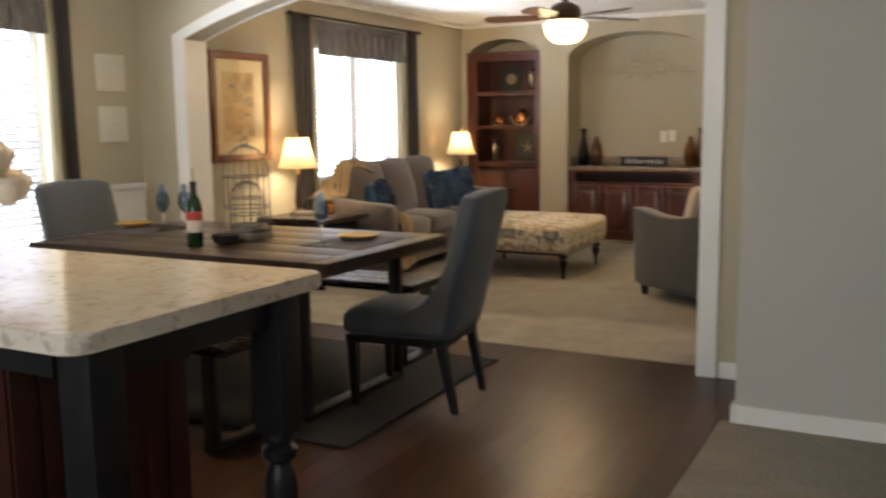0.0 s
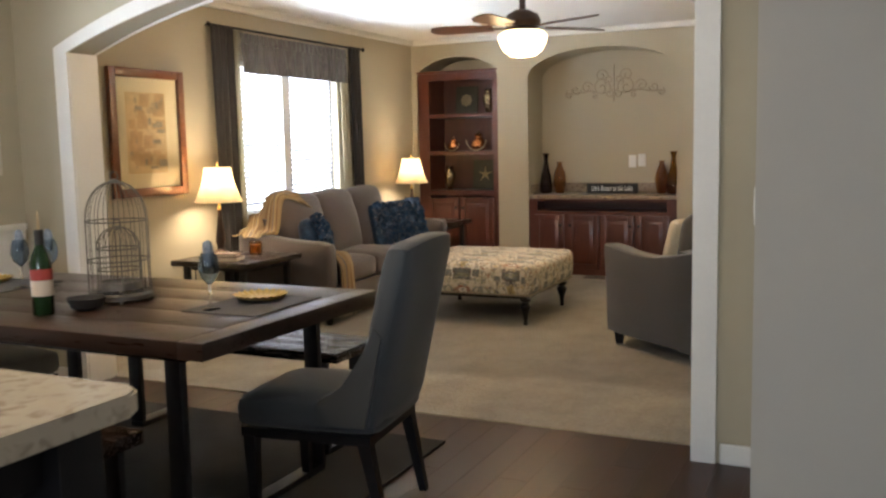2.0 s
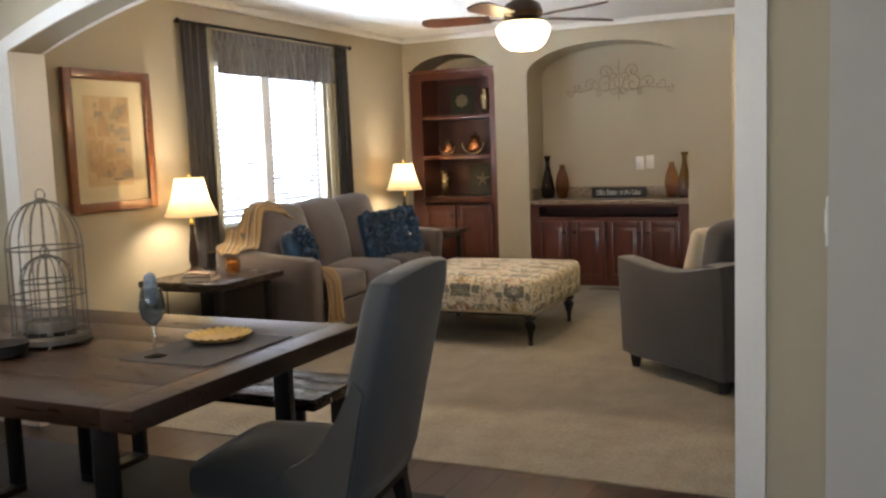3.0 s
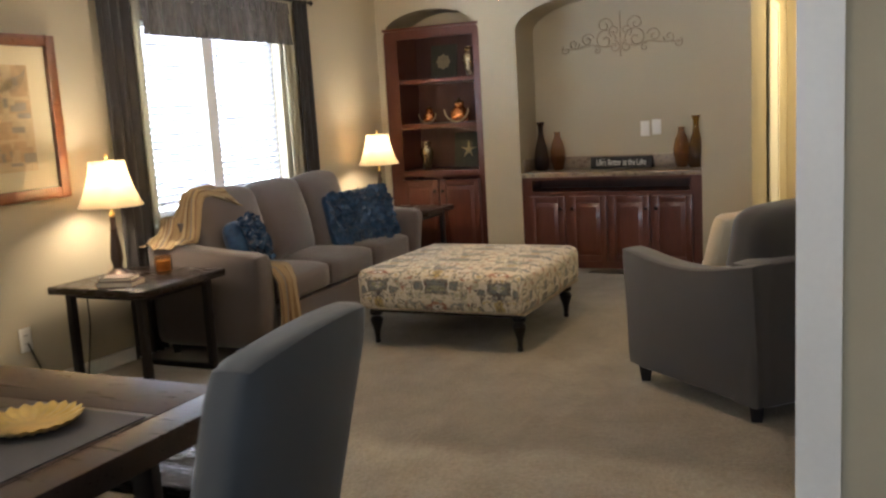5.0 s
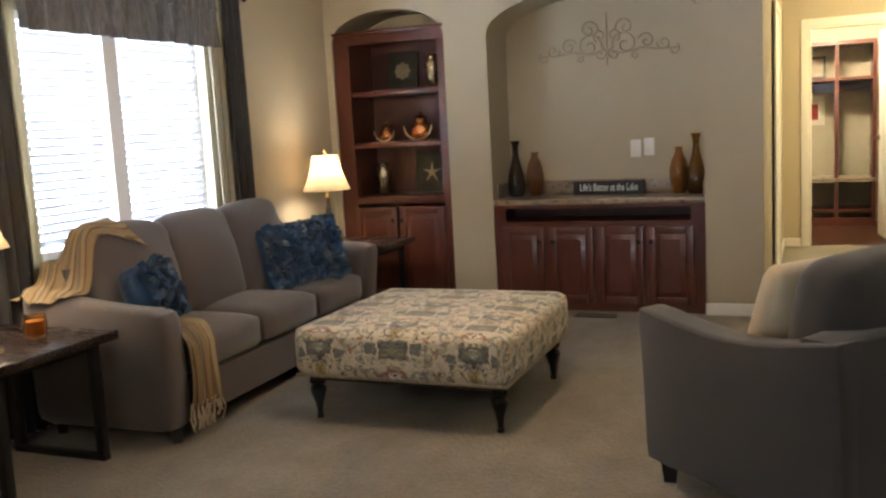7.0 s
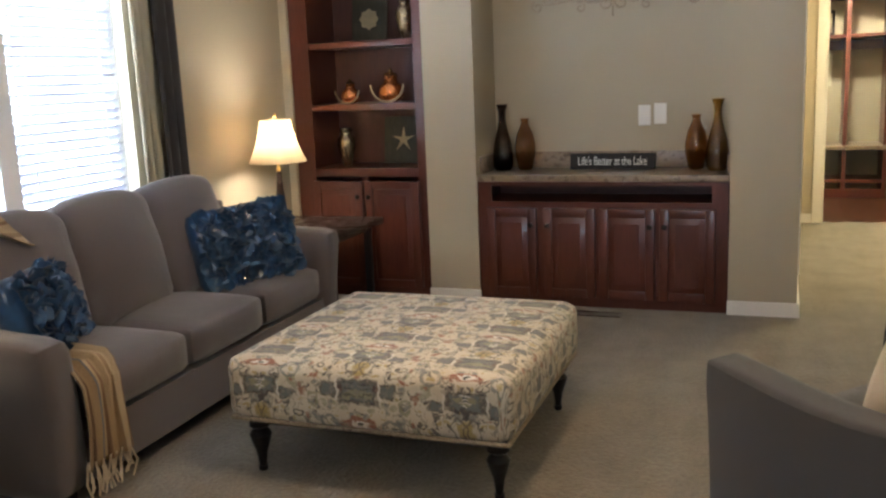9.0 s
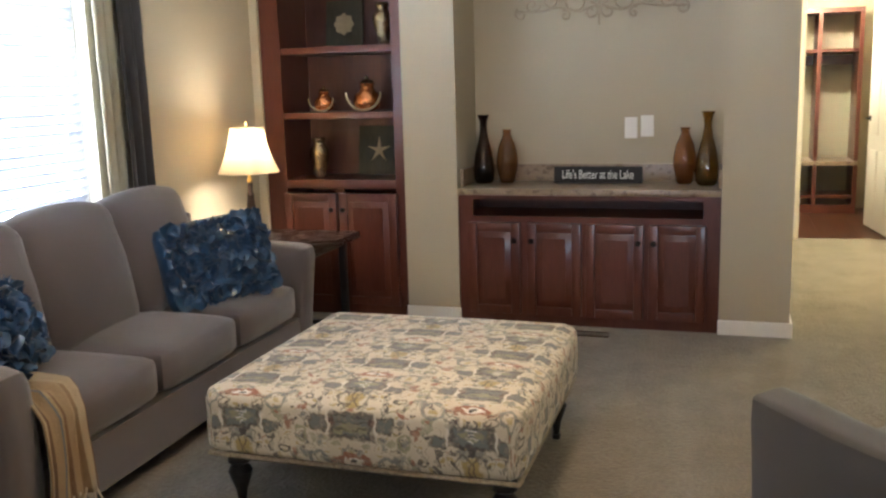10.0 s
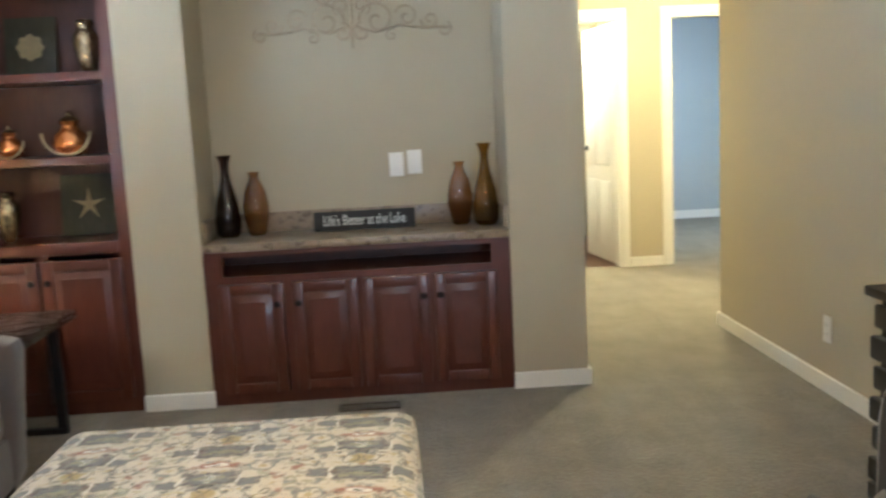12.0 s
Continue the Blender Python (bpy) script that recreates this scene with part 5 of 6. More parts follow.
def birdcage(x, y, z, r, h, label):
    c = thing("birdcage", label, "birdcage", pose(x, y, z), group="birdcages")
    part("tray", lathe(bmesh.new(), [(r * 1.06, 0.012), (r * 1.06, 0.03), (r * 1.0, 0.036), (r * 0.9, 0.03)], 20), IRON, c, "grey distressed metal tray")
    n = 18
    for i in range(n):
        a = 2 * math.pi * i / n
        pts = [(r * math.cos(a), r * math.sin(a), 0.03), (r * math.cos(a), r * math.sin(a), h * 0.62)]
        for k in range(1, 7):
            t = k / 6
            rr = r * math.cos(t * math.pi / 2 * 0.95)
            pts.append((rr * math.cos(a), rr * math.sin(a), h * 0.62 + h * 0.30 * math.sin(t * math.pi / 2)))
        part("bar", tube(bmesh.new(), pts, 0.0018, 5), IRON, c)
    for zz in (0.036, h * 0.32, h * 0.62):
        bm = bmesh.new()
        tube(bm, [(r * math.cos(2 * math.pi * i / 24), r * math.sin(2 * math.pi * i / 24), zz) for i in range(25)], 0.003, 5)
        part("hoop", bm, IRON, c)
    bm = bmesh.new()
    tube(bm, [(0.02 * math.cos(2 * math.pi * i / 16), 0, h * 0.955 + 0.02 * math.sin(2 * math.pi * i / 16)) for i in range(17)], 0.0025, 5)
    part("ring", bm, IRON, c, "top hanging ring")
    part("cap", lathe(bmesh.new(), [(0.03, h * 0.905), (0.02, h * 0.925), (0.006, h * 0.94)], 12), IRON, c)
    for k in range(4):
        a = math.pi / 4 + k * math.pi / 2
        part("foot", lathe(bmesh.new(), [(0.006, 0), (0.010, 0.006), (0.006, 0.013)], 8, (r * math.cos(a), r * math.sin(a), 0)), IRON, c)
    return c


birdcage(-0.63, 2.17, 0.745, 0.115, 0.50, "tall grey wire birdcage standing on the dining table")
birdcage(-0.625, 2.165, 0.782, 0.08, 0.27, "small grey wire birdcage standing inside the tall one")

# flowers on the island
vx, vy = -0.41, 0.50
fv = thing("flower_vase", "clear glass vase of cream roses on the island", "flower vase", pose(vx, vy, 0.885))
part("vase", lathe(bmesh.new(), [(0.05, 0), (0.055, 0.01), (0.06, 0.16), (0.07, 0.2), (0.066, 0.2), (0.056, 0.16), (0.05, 0.014)], 24), GLASS, fv)
random.seed(11)
for i, (dx, dy, h) in enumerate(((0.06, 0.02, 0.42), (-0.05, 0.06, 0.46), (0.14, 0.0, 0.33), (0.02, -0.05, 0.30), (-0.10, -0.02, 0.34), (0.10, 0.09, 0.24))):
    part("stem", tube(bmesh.new(), [(0, 0, 0.03), (dx * 0.4, dy * 0.4, 0.2), (dx, dy, h)], 0.003, 5), LEAF, fv)
    bm = bmesh.new()
    R0 = 0.058 + 0.012 * (i % 3)
    for k in range(40):
        t = (k + 0.5) / 40
        az, pol, rr = k * 2.4, 0.1 + 1.75 * t ** 0.8, R0 * (0.42 + 0.58 * t)
        wide = 0.75 - 0.15 * t
        grid = []
        for v in range(5):
            row = []
            for u in range(5):
                uu, vv = (u - 2) / 2, v / 4
                th = pol + 0.55 - vv * 0.95
                ph = az + uu * wide * (0.5 + 0.5 * math.sin(math.pi * (0.2 + 0.6 * vv))) / max(0.35, math.sin(max(0.3, min(2.4, th))))
                r = rr * (1 + 0.20 * vv ** 3 * (1 - 0.3 * uu * uu) + 0.03 * math.sin(5 * uu + k))
                row.append(bm.verts.new((dx + r * math.sin(th) * math.cos(ph), dy + r * math.sin(th) * math.sin(ph), h + r * math.cos(th))))
            grid.append(row)
        for v in range(4):
            for u in range(4):
                bm.faces.new((grid[v][u], grid[v][u + 1], grid[v + 1][u + 1], grid[v + 1][u]))
    ro = part("rose", bm, PETAL, fv, "cream rose in full bloom")
    mod = ro.modifiers.new("thick", "SOLIDIFY")
    mod.thickness = 0.0015
for k in range(14):
    a = k * 2.4
    bm = bmesh.new()
    r0, h = random.uniform(0.03, 0.10), random.uniform(0.2, 0.32)
    o = Vector((r0 * math.cos(a), r0 * math.sin(a), h))
    d = Vector((math.cos(a), math.sin(a), 0.2))
    sd = Vector((-math.sin(a), math.cos(a), 0))
    v = [bm.verts.new(o), bm.verts.new(o + d * 0.03 + sd * 0.018), bm.verts.new(o + d * 0.065 - Vector((0, 0, 0.01))), bm.verts.new(o + d * 0.03 - sd * 0.018), bm.verts.new(o + d * 0.032 + Vector((0, 0, 0.006)))]
    for tri in ((0, 1, 4), (1, 2, 4), (2, 3, 4), (3, 0, 4)):
        bm.faces.new([v[i] for i in tri])
    part("leaf", bm, LEAF, fv)


# wall pieces in the dining room
for z, kind in ((1.535, 9), (1.20, 6)):
    bm = bmesh.new()
    box(bm, XW + 0.002, XW + 0.022, 2.90, 3.13, z, z + 0.235, bevel=0.004)
    ob = solid("wall_plaque", bm, IVORY, "ivory relief wall plaque with a raised flower", "wall plaque", group="ivory plaques")
    bm = bmesh.new()
    for ring, far in ((kind, 0.062), (kind - 2, 0.032)):
        for k in range(ring):
            a = 2 * math.pi * k / ring + far * 9
            m = Matrix.Translation((XW + 0.0225, 3.015 + far * math.cos(a), z + 0.117 + far * math.sin(a))) @ Matrix.Rotation(a, 4, "X") @ Matrix.Rotation(0.35, 4, "Z")
            rbox(bm, (0, 0, 0), (0.008, 0.026, 0.013), 0.006, 3, (0.004, 0, 0), m=m)
    rbox(bm, (XW + 0.0255, 3.015, z + 0.117), (0.008, 0.014, 0.014), 0.007, 3)
    part("relief", bm, IVORY, ob)


def plate_cover(name, m, kind, label):
    p = thing(name, label, kind, m, group="white " + kind + "s")
    part("plate", boxes((-0.037, 0.037, -0.006, 0, -0.062, 0.062), bevel=0.003), PLASTIC, p)
    if kind == "outlet":
        for z in (-0.022, 0.022):
            part("socket", boxes((-0.016, 0.016, -0.009, -0.0062, z - 0.014, z + 0.014), bevel=0.001), PLASTIC, p)
            part("slot", boxes((-0.008, -0.005, -0.0094, -0.0091, z - 0.005, z + 0.006), (0.005, 0.008, -0.0094, -0.0091, z - 0.005, z + 0.006)), SIGNB, p)
    else:
        part("rocker", boxes((-0.016, 0.016, -0.010, -0.0062, -0.03, 0.03), bevel=0.001), PLASTIC, p)
    return p


plate_cover("light_switch", pose(-0.193, 8.68, 1.118), "switch", "white wall plate above the media cabinet")
plate_cover("light_switch", pose(-0.098, 8.68, 1.127), "switch", "white wall plate above the media cabinet")
plate_cover("outlet", pose(2.305, 2.589, 0.255), "outlet", "white electrical outlet low on the entry wall")
plate_cover("outlet", pose(1.744, 7.88, 0.30, 0, 0, -90), "outlet", "white electrical outlet low on the living room wall")
plate_cover("outlet", pose(XW + 0.001, 4.26, 0.31, 0, 0, 90), "outlet", "white electrical outlet by the end table with a cord")
plate_cover("outlet", pose(2.62, 14.599, 0.35), "outlet", "white electrical outlet on the bedroom wall")
plate_cover("light_switch", pose(1.659, 2.66, 1.10, 0, 0, -90), "switch", "white light switch on the wall's end")
cord = bmesh.new()
tube(cord, [(XW + 0.02, 4.26, 0.29), (XW + 0.06, 4.30, 0.12), (XW + 0.05, 4.42, 0.02), (XW + 0.05, 4.6, 0.02), (XW + 0.04, 4.66, 0.3), (XW + 0.04, 4.66, 0.54)], 0.004, 6)
solid("lamp_cord", cord, SIGNB, "dark lamp cord hanging to the outlet", "cord")

# floor register
reg = thing("floor_register", "brown metal floor register in the carpet", "floor vent", pose(-0.385, 8.09, 0.004))
part("frame", boxes((-0.145, 0.145, -0.05, -0.04, 0, 0.005), (-0.145, 0.145, 0.04, 0.05, 0, 0.005), (-0.145, -0.132, -0.04, 0.04, 0, 0.005), (0.132, 0.145, -0.04, 0.04, 0, 0.005)), BRONZE, reg)
for i in range(16):
    part("slat", boxes((-0.128 + i * 0.0165, -0.121 + i * 0.0165, -0.04, 0.04, 0.0, 0.004)), BRONZE, reg)

# ---- media cabinet decor ----
def vase(x, y, z, profile, material, label):
    profile = [(r * 1.08, h * 1.13) for r, h in profile]
    p = profile + [(r - 0.004, h) for r, h in profile[::-1] if r > 0.008]
    return solid("vase", lathe(bmesh.new(), p, 28), material, label, "vase", pose(x, y, z), "glass vases", 60)


TALL = [(0.045, 0), (0.058, 0.02), (0.062, 0.08), (0.05, 0.16), (0.028, 0.24), (0.020, 0.29), (0.022, 0.33), (0.034, 0.365)]
LOW = [(0.034, 0), (0.042, 0.01), (0.060, 0.09), (0.062, 0.13), (0.048, 0.20), (0.026, 0.245), (0.021, 0.265), (0.027, 0.285)]
vase(-1.06, 8.54, 0.800, TALL, SMOKE, "tall dark plum glass bottle vase")
vase(-0.92, 8.56, 0.800, LOW, AMBER, "amber crackle glass vase with a swirl pattern")
vase(0.125, 8.56, 0.800, LOW, AMBER, "amber crackle glass vase with a swirl pattern")
vase(0.25, 8.50, 0.800, TALL, OLIVE, "tall olive amber glass bottle vase")

sg = thing("wooden_sign", "black wooden sign with white lettering on the countertop", "sign", pose(-0.372, 8.55, 0.800, -6))
part("board", boxes((-0.26, 0.26, 0, 0.02, 0, 0.10), bevel=0.003), SIGNB, sg)
tx = bpy.data.curves.new("lettering", "FONT")
tx.body, tx.size, tx.align_x, tx.align_y, tx.extrude = "Life's Better at the Lake", 0.06, "CENTER", "CENTER", 0.0008
tx.space_character = 0.95
tx.materials.append(LETTER)
to = new("lettering", tx)
to.parent = sg
to.matrix_local = pose(0, -0.0015, 0.05, 90) @ Matrix.Diagonal((0.78, 1.25, 1, 1))
tagged(to, "white painted lettering")

# wall ornament
orn = bmesh.new()


def curl(cx, cz, r0, turns, a0, s):
    pts = []
    n = int(18 * turns)
    for i in range(n + 1):
        t = i / n
        a = a0 + s * t * turns * 2 * math.pi
        r = r0 * (1 - 0.85 * t)
        pts.append((cx + r * math.cos(a), 8.668, cz + r * math.sin(a)))
    tube(orn, pts, 0.0065, 5)


for s in (-1, 1):
    def X(v):
        return -0.38 + s * v
    for dx, cz, r, tn, a0, d in ((0.13, 1.86, 0.095, 1.4, 180, -1), (0.13, 1.98, 0.07, 1.3, 200, -1), (0.28, 1.87, 0.06, 1.3, 160, -1), (0.05, 1.80, 0.05, 1.2, 90, 1),
                                 (0.40, 1.85, 0.05, 1.3, 180, 1), (0.47, 1.80, 0.04, 1.2, 60, -1), (0.20, 1.78, 0.035, 1.2, 60, 1), (0.05, 1.93, 0.05, 1.2, -60, 1)):
        ang = radians(a0) if s > 0 else math.pi - radians(a0)
        curl(X(dx), cz, r, tn, ang, d * s)
    tube(orn, [(X(0.02), 8.668, 1.83), (X(0.12), 8.668, 1.80), (X(0.24), 8.668, 1.83), (X(0.36), 8.668, 1.81), (X(0.50), 8.668, 1.81)], 0.0065, 5)
tube(orn, [(-0.38, 8.668, 1.72), (-0.38, 8.668, 1.9), (-0.38, 8.668, 2.09)], 0.0065, 5)
solid("wall_ornament", orn, ORN, "bronze scrollwork wall ornament in the niche", "wall ornament")

# ---- bookcase decor ----
def plaque(x, z, w, h, kind, label):
    p = thing("wall_plaque", label, "plaque", pose(x, 8.58, z, -8))
    part("board", boxes((-w / 2, w / 2, 0, 0.018, 0, h), bevel=0.003), PLAQUE, p, "weathered dark green board")
    bm = bmesh.new()
    if kind == "shell":
        out = [((0.062 + 0.006 * math.cos(8 * a)) * math.cos(a), h / 2 + (0.062 + 0.006 * math.cos(8 * a)) * math.sin(a)) for a in [2 * math.pi * i / 48 for i in range(48)]]
    else:
        out = [((0.085 if i % 2 == 0 else 0.022) * math.sin(math.pi * i / 5), h / 2 + (0.085 if i % 2 == 0 else 0.022) * math.cos(math.pi * i / 5)) for i in range(10)]
    prism(bm, out, "y", -0.008, -0.0005)
    part(kind, bm, SHELL, p, "raised cream sea " + kind)
    return p


plaque(-1.97, 1.642, 0.25, 0.30, "shell", "dark weathered plaque with a cream sea shell")
plaque(-1.765, 0.846, 0.28, 0.31, "star", "dark weathered plaque with a cream starfish")
URN = [(0.025, 0), (0.032, 0.01), (0.045, 0.06), (0.062, 0.14), (0.058, 0.18), (0.036, 0.205), (0.034, 0.22), (0.044, 0.235), (0.036, 0.25)]
revolve("mercury_vase", URN, MERCURY, "mottled gold mercury glass urn on the bookcase shelf", "vase", -1.64, 8.42, 1.642, group="mercury urns")
revolve("mercury_vase", URN, MERCURY, "mottled gold mercury glass urn on the bookcase shelf", "vase", -2.10, 8.42, 0.845, group="mercury urns")


def copper_jar(x, s):
    t = thing("copper_jar", "round copper jar with a rope handle on the bookcase shelf", "jar", pose(x, 8.42, 1.253), group="copper jars")
    part("body", lathe(bmesh.new(), [(a * s, b * s) for a, b in ((0.04, 0), (0.065, 0.015), (0.08, 0.05), (0.072, 0.09), (0.045, 0.115), (0.036, 0.135), (0.045, 0.155))], 24), COPPER, t)
    part("lid", lathe(bmesh.new(), [(a * s, b * s) for a, b in ((0.045, 0.156), (0.03, 0.172), (0.01, 0.178), (0.012, 0.19), (0.004, 0.2))], 20), MERCURY, t, "dull metal lid")
    part("rope_handle", tube(bmesh.new(), [(0.105 * s * math.cos(a), -0.062 * s, 0.105 * s + 0.10 * s * math.sin(a)) for a in [radians(180 + 180 * k / 14) for k in range(15)]], 0.006 * s, 6), ROPE, t, "looped rope handle")
    return t


copper_jar(-2.05, 0.80)
copper_jar(-1.76, 1.08)

# ---- end table decor ----
for i, (x, y, z, w, d, h, a) in enumerate(((-1.98, 4.50, 0.565, 0.20, 0.14, 0.028, 15), (-1.985, 4.50, 0.5935, 0.17, 0.12, 0.02, 22))):
    bk_ = thing("book", "small brown book lying flat on the end table", "book", pose(x, y, z, 0, 0, a), group="books")
    part("cover", boxes((-w / 2, w / 2, -d / 2, d / 2, 0, 0.003), (-w / 2, w / 2, -d / 2, d / 2, h - 0.003, h), (-w / 2, -w / 2 + 0.004, -d / 2, d / 2, 0.003, h - 0.003)), PAPER, bk_)
    part("pages", boxes((-w / 2 + 0.005, w / 2 - 0.004, -d / 2 + 0.004, d / 2 - 0.004, 0.0035, h - 0.0035)), PAGES, bk_)
cd = thing("candle_holder", "amber glass candle jar on the end table", "candle", pose(-1.98, 4.82, 0.565))
part("jar", lathe(bmesh.new(), [(0.035, 0), (0.045, 0.015), (0.05, 0.06), (0.045, 0.10), (0.041, 0.10), (0.046, 0.06), (0.041, 0.018)], 20), AMBER, cd)
part("candle", lathe(bmesh.new(), [(0.037, 0.02), (0.037, 0.075)], 16), WAX, cd, "amber wax candle")


# ---- pillows and throw ----
def ruffled_pillow(m, w, h, seed, label):
    p = thing("throw_pillow", label, "pillow", m, group="blue ruffled pillows")
    part("cushion", rbox(bmesh.new(), (0, 0, 0), (0.055, w, h), 0.05, 7, (0.05, 0, 0)), BLUE, p)
    rnd = random.Random(seed)
    n_u, n_v = int(w * 2 / 0.034), int(h * 2 / 0.034)
    kinds = []
    for q in range(4):
        bm = bmesh.new()
        r = 0.032 + 0.004 * q
        ca, cb = bm.verts.new((-0.004, 0, 0)), bm.verts.new((-0.0065, 0, 0))
        front, back = [], []
        for k in range(9):
            an = 2 * math.pi * k / 9
            x = 0.014 * math.sin(3 * an + q) + 0.012
            front.append(bm.verts.new((x, r * math.cos(an), r * math.sin(an))))
            back.append(bm.verts.new((x - 0.002, r * math.cos(an), r * math.sin(an))))
        for k in range(9):
            n1 = (k + 1) % 9
            bm.faces.new((ca, front[k], front[n1]))
            bm.faces.new((cb, back[n1], back[k]))
            bm.faces.new((front[k], back[k], back[n1], front[n1]))
        kinds.append(to_mesh("ruffle", bm, BLUE, 80))
    for i in range(n_u):
        for j in range(n_v):
            y = -w + 0.02 + (2 * w - 0.04) * (i + rnd.random()) / n_u
            z = -h + 0.02 + (2 * h - 0.04) * (j + rnd.random()) / n_v
            x = 0.055 + 0.05 * (1 - (y / w) ** 2) * (1 - (z / h) ** 2) + 0.002
            ro = new("ruffle", kinds[rnd.randrange(4)])
            ro.parent = p
            ro.matrix_local = Matrix.Translation((x, y, z)) @ Matrix.Rotation(rnd.uniform(0, 6.28), 4, "X") @ Matrix.Rotation(rnd.uniform(-1.15, 1.15), 4, "Y")
    return p


ruffled_pillow(pose(-1.85, 6.72, 0.64, 0, -16, 0) @ Matrix.Rotation(radians(-26), 4, "Z") @ Matrix.Rotation(radians(-4), 4, "X"), 0.265, 0.195, 3, "large dark blue ruffled satin pillow in the sofa's corner")
ruffled_pillow(pose(-1.87, 5.41, 0.64, 0, -22, 0) @ Matrix.Rotation(radians(24), 4, "Z") @ Matrix.Rotation(radians(8), 4, "X"), 0.21, 0.155, 5, "small dark blue ruffled satin pillow beside the throw")


def cloth(path, across, width, seed, name, parent):
    """A strip of cloth laid along a path, with folds and thickness."""
    rnd = random.Random(seed)
    path = [Vector(p) for p in path]
    fine = []
    for a, b in zip(path, path[1:]):
        fine += [a.lerp(b, k / 5) for k in range(5)]
    fine.append(path[-1])
    n = 26
    ph = [rnd.uniform(0, 6) for _ in range(4)]
    bm = bmesh.new()
    lay = bm.verts.layers.float.new("across")
    rows = []
    for i, p in enumerate(fine):
        d = (fine[min(i + 1, len(fine) - 1)] - fine[max(i - 1, 0)]).normalized()
        A = Vector(across)
        nn = d.cross(A).normalized()
        v = i / (len(fine) - 1)
        row = []
        for j in range(n + 1):
            u = j / n - 0.5
            k = 0.010 * math.sin(u * 22 + ph[0] + 2 * v) + 0.005 * math.sin(u * 41 + ph[1] - 3 * v) + 0.004 * math.sin(v * 9 + u * 6 + ph[2])
            w = bm.verts.new(p + A * (u * width * (1 + 0.12 * math.sin(v * 5 + ph[3]))) + nn * (0.028 + k))
            w[lay] = u * width + 1
            row.append(w)
        rows.append(row)
    for a, b in zip(rows, rows[1:]):
        for j in range(n):
            bm.faces.new((a[j], a[j + 1], b[j + 1], b[j]))
    ob = part(name, bm, THROW, parent, smooth=80)
    md = ob.modifiers.new("thick", "SOLIDIFY")
    md.thickness = 0.006
    return rows


tw = thing("throw_blanket", "gold striped fringed throw draped over the sofa arm", "throw")
def top_of_sofa(x, y):
    """Height of the sofa's upper surface under one place."""
    dg = bpy.context.evaluated_depsgraph_get()
    z = 1.3
    for _ in range(8):
        ok, p, nrm, idx, ob, mm = scene.ray_cast(dg, Vector((x, y, z)), Vector((0, 0, -1)))
        if not ok:
            return 0.0
        if ob.original.parent == sofa:
            return p.z
        z = p.z - 0.002
    return 0.0


def draped(x0, x1, y0, y1, low, seed):
    """A cloth that sinks onto the sofa and hangs over its edges in soft folds."""
    rnd = random.Random(seed)
    bpy.context.view_layer.update()
    nx, ny = 40, 40
    ph = [rnd.uniform(0, 6) for _ in range(5)]
    place, z = {}, {}
    for i in range(nx + 1):
        for j in range(ny + 1):
            u, v = i / nx, j / ny
            x = x0 + (x1 - x0) * u + 0.030 * math.sin(6 * v + ph[0]) + 0.10 * (v - 0.5)
            y = y0 + (y1 - y0) * v + 0.022 * math.sin(7 * u + ph[1]) + 0.05 * (u - 0.5) ** 2
            place[i, j] = (x, y)
            z[i, j] = max(low + 0.02 * math.sin(9 * u + ph[2]), top_of_sofa(x, y))
    floor_z = dict(z)
    for _ in range(14):
        z = {k: max(floor_z[k], sum(z[min(max(k[0] + a, 0), nx), min(max(k[1] + b, 0), ny)] for a in (-1, 0, 1) for b in (-1, 0, 1)) / 9) for k in z}
    bm = bmesh.new()
    lay = bm.verts.layers.float.new("across")
    vs = {}
    for (i, j), (x, y) in place.items():
        u, v = i / nx, j / ny
        fold = 0.006 * math.sin(21 * u + 5 * v + ph[3]) + 0.004 * math.sin(37 * u - 6 * v + ph[4]) + 0.004 * math.sin(15 * v + 7 * u)
        w = bm.verts.new((x + fold * 0.5, y - fold * 0.6, z[i, j] + 0.022 + fold))
        w[lay] = 1 + (u + 0.25 * v) * 0.50
        vs[i, j] = w
    for i in range(nx):
        for j in range(ny):
            bm.faces.new((vs[i, j], vs[i + 1, j], vs[i + 1, j + 1], vs[i, j + 1]))
    ob = part("drape", bm, THROW, tw, smooth=80)
    md = ob.modifiers.new("thick", "SOLIDIFY")
    md.thickness = 0.006


draped(-2.37, -2.04, 5.045, 5.50, 0.625, 4)
cloth([(-1.90, 5.29, 0.56), (-1.75, 5.30, 0.50), (-1.58, 5.31, 0.495), (-1.548, 5.31, 0.44), (-1.54, 5.31, 0.30), (-1.54, 5.31, 0.17)], (0.02, 1, 0), 0.22, 6, "drape", tw)
rnd = random.Random(9)
fr = bmesh.new()
for i in range(26):
    y = 5.20 + 0.22 * i / 25
    tube(fr, [(-1.527 + rnd.uniform(-0.01, 0.02), y, 0.19), (-1.525 + rnd.uniform(-0.015, 0.02), y + rnd.uniform(-0.01, 0.01), 0.12), (-1.525, y + rnd.uniform(-0.015, 0.015), 0.06 + rnd.uniform(0, 0.04))], 0.0035, 4)
part("fringe", fr, CREAM, tw, "knotted cream fringe")

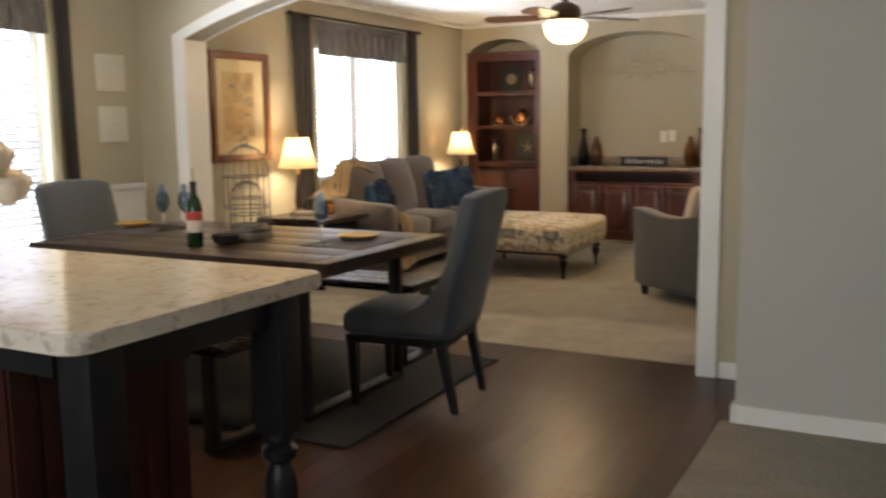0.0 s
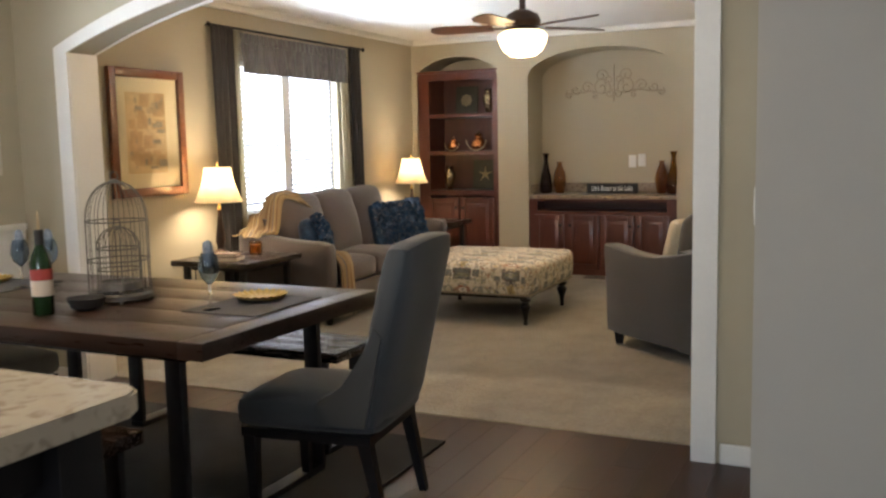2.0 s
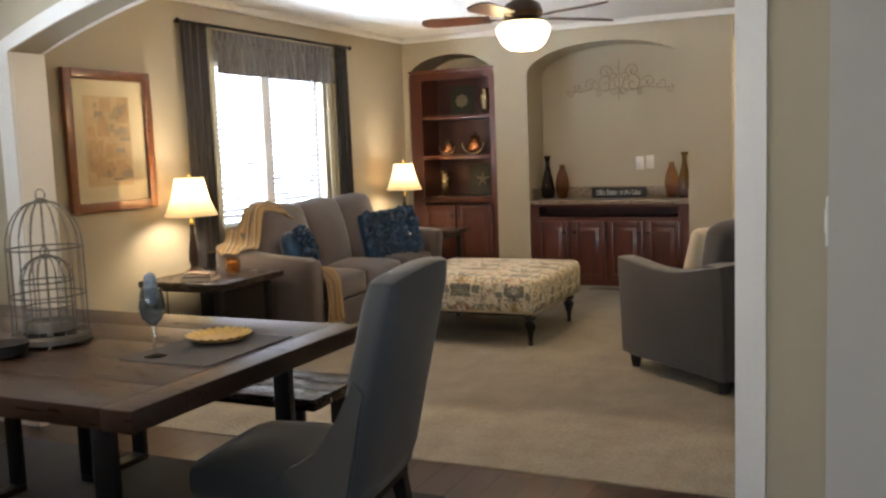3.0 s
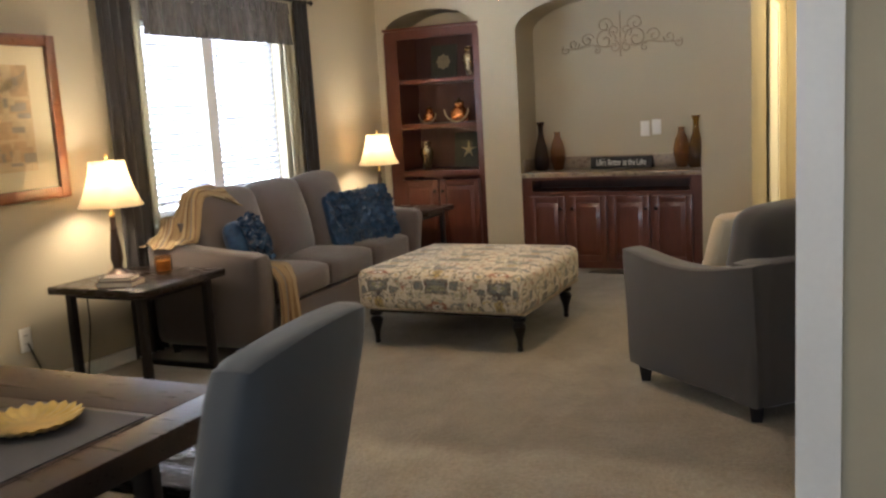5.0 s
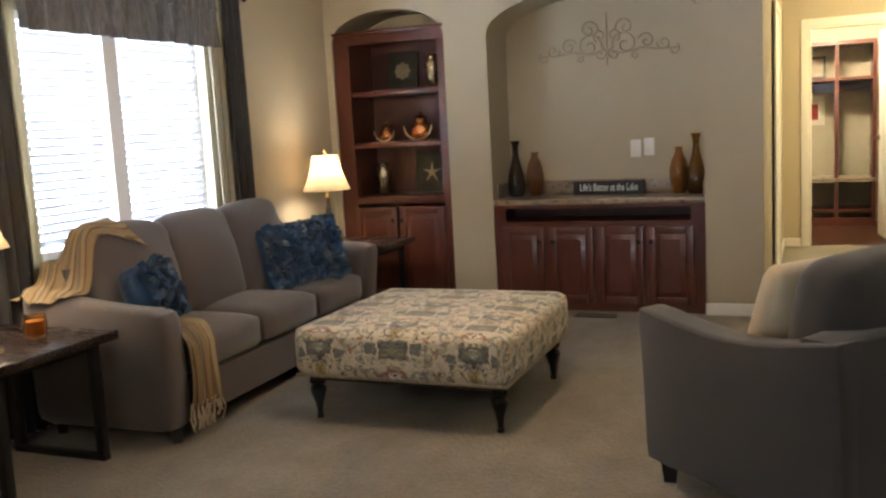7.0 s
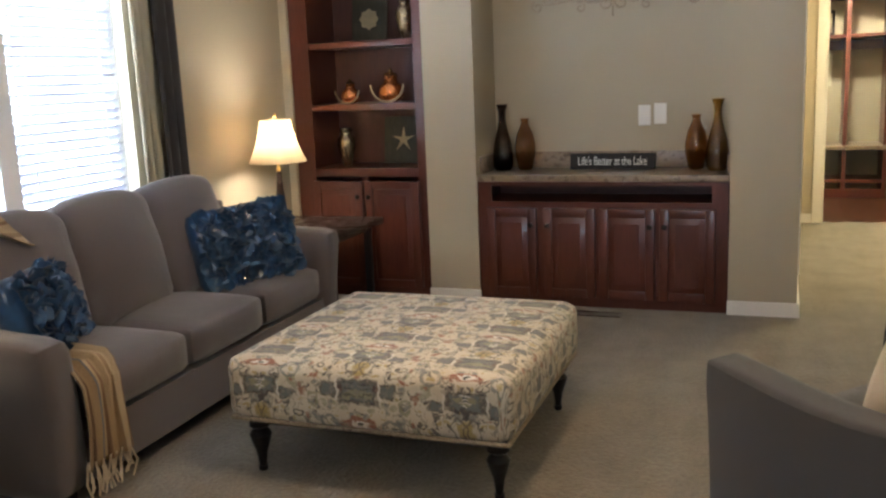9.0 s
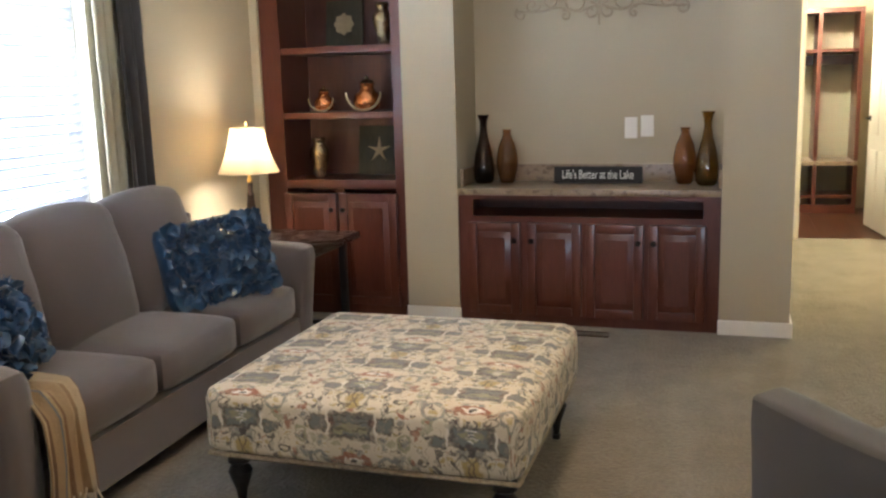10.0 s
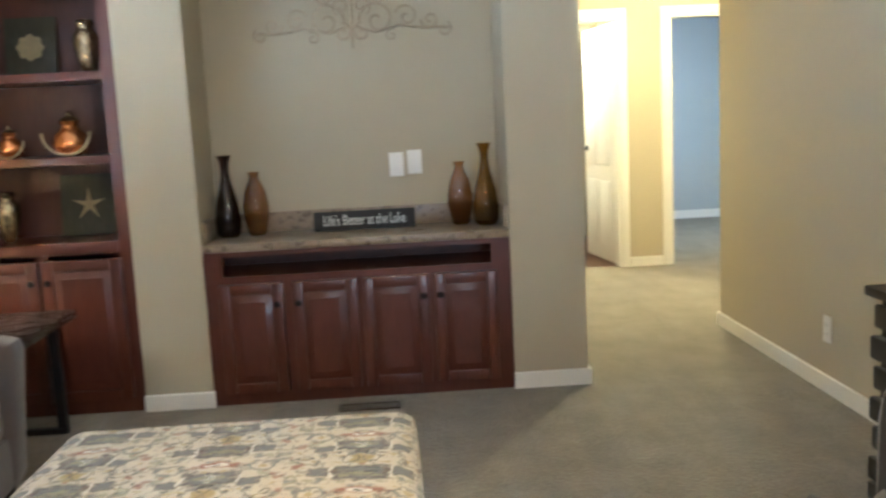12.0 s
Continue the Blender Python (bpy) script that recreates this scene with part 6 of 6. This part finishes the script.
# ---- black console by the east wall ----
cs = thing("console_cabinet", "black carved console cabinet against the wall", "cabinet", pose(0, 0, 0))
part("body", boxes((1.37, 1.725, 5.80, 6.74, 0.06, 0.70)), BLACK, cs)
part("top", boxes((1.325, 1.728, 5.76, 6.78, 0.70, 0.735), bevel=0.01), BLACK, cs)
part("plinth", boxes((1.34, 1.725, 5.78, 6.76, 0.005, 0.06), bevel=0.006), BLACK, cs)
for i in range(6):
    part("rail", boxes((1.335 + 0.012 * (i % 2), 1.37, 5.79, 6.755, 0.075 + i * 0.104, 0.155 + i * 0.104), bevel=0.012), BLACK, cs)
    part("end_rail", boxes((1.37, 1.725, 6.74, 6.755 - 0.006 * (i % 2), 0.075 + i * 0.104, 0.155 + i * 0.104), bevel=0.006), BLACK, cs)

# ---- hall and rooms beyond ----
lk = thing("mud_room_locker", "cherry wood locker unit with cubbies, hooks and a bench", "locker", pose(-0.14, 0, 0))
LX = (0.62, 0.95, 1.34, 1.72)
for x in LX:
    part("upright", boxes((x - 0.02, x + 0.02, 13.10, 13.59, 0.08, 2.0)), CHERRY, lk)
part("top_panel", boxes((0.60, 1.74, 13.08, 13.59, 2.0, 2.045)), CHERRY, lk)
for a, b in zip(LX, LX[1:]):
    part("shelf", boxes((a + 0.021, b - 0.021, 13.12, 13.59, 1.62, 1.65)), CHERRY, lk)
    part("hook_rail", boxes((a + 0.021, b - 0.021, 13.56, 13.59, 1.50, 1.60)), CHERRY, lk)
    part("shelf", boxes((a + 0.021, b - 0.021, 13.12, 13.59, 0.16, 0.19)), CHERRY, lk)
part("bench_top", boxes((0.60, 1.74, 13.06, 13.10, 0.50, 0.54), (0.60, 1.74, 13.10, 13.59, 0.50, 0.54)), COUNTER, lk, "brown laminate bench top")
part("kick_board", boxes((0.60, 1.74, 13.10, 13.12, 0.006, 0.10)), CHERRY, lk)
wp = thing("wall_picture", "small bright picture hanging in the locker", "picture", pose(0.96, 13.589, 1.30))
part("canvas", boxes((-0.12, 0.12, -0.02, -0.001, -0.17, 0.17)), IVORY, wp)
part("print", rbox(bmesh.new(), (0.0, -0.0215, -0.02), (0.05, 0.002, 0.09), 0.002, 3), LABELR, wp, "red painted figure-like shape")
wp2 = thing("framed_photo", "dark framed photograph on the locker's upper shelf", "picture", pose(0.98, 13.54, 1.652, -6))
part("picture_frame", boxes((-0.11, 0.11, 0, 0.015, 0, 0.26), bevel=0.003), SIGNB, wp2)
part("print", boxes((-0.085, 0.085, -0.002, -0.0005, 0.03, 0.23)), INK3, wp2)
hl = thing("hall_ceiling_light", "round glass hall ceiling light", "ceiling light", pose(2.0, 10.2, 0))
part("dome", lathe(bmesh.new(), [(0.03, 2.29), (0.10, 2.31), (0.14, 2.36), (0.145, 2.39)], 24), GLOBE, hl)
part("collar", lathe(bmesh.new(), [(0.15, 2.39), (0.15, CZ - 0.001)], 24), BRONZE, hl)
ch = thing("door_chime", "small dark box mounted high beside the hall", "door chime", pose(0.701, 8.45, 2.17))
part("cover", boxes((0, 0.05, -0.07, 0.07, 0, 0.17), bevel=0.004), SIGNB, ch)
part("rail", boxes((0.0505, 0.054, -0.05, 0.05, 0.02, 0.03)), KNOB, ch)

# assumed kitchen window behind the walk, unseen
kw = new("window_3")
tagged(kw, "assumed kitchen window with a white frame, out of view", "window", kind="structure")
part("window_frame", boxes((0.0, 0.06, -4.09, -4.02, 0.95, 2.1), (1.94, 2.0, -4.09, -4.02, 0.95, 2.1), (0.06, 1.94, -4.09, -4.02, 0.95, 1.01), (0.06, 1.94, -4.09, -4.02, 2.04, 2.1)), VINYL, kw)

# ---- floor boards ----
fl = new("floor_wood")
tagged(fl, "dark stained wood plank floor", "floor", kind="structure")
PW, PL = 0.13, 1.2
rnd = random.Random(21)
meshes = {}


def plank(x0, x1, y0, y1):
    key = (round(x1 - x0, 3), round(y1 - y0, 3))
    if key not in meshes:
        bm = bmesh.new()
        box(bm, 0.0003, key[0] - 0.0003, 0.0003, key[1] - 0.0003, -0.012, 0.0, bevel=0.0007, seg=1)
        meshes[key] = to_mesh("plank", bm, PLANK)
    ob = new("plank", meshes[key])
    ob.location = (x0, y0, 0)
    ob.parent = fl


x = XW
while x < 1.60 - 1e-6:
    x1 = min(x + PW, 1.60)
    y, y1 = -2.31, -2.31 + rnd.choice((0.3, 0.6, 0.9, 1.2))
    while y < 3.455:
        y1 = min(y1, 3.455)
        plank(x, x1, y, y1)
        y, y1 = y1, y1 + PL
    x = x1
x = 0.3
while x < 2.0 - 1e-6:
    x1 = min(x + 0.17, 2.0)
    plank(x, x1, 11.56, 12.9)
    plank(x, x1, 12.9, 13.6)
    x = x1
bm = boxes((XW, 1.60, -4.0, -2.31, -0.0125, -0.0005), (1.60, 1.74, 2.59, 3.455, -0.0125, -0.0005))
part("floor_boards", bm, PLANK, fl)
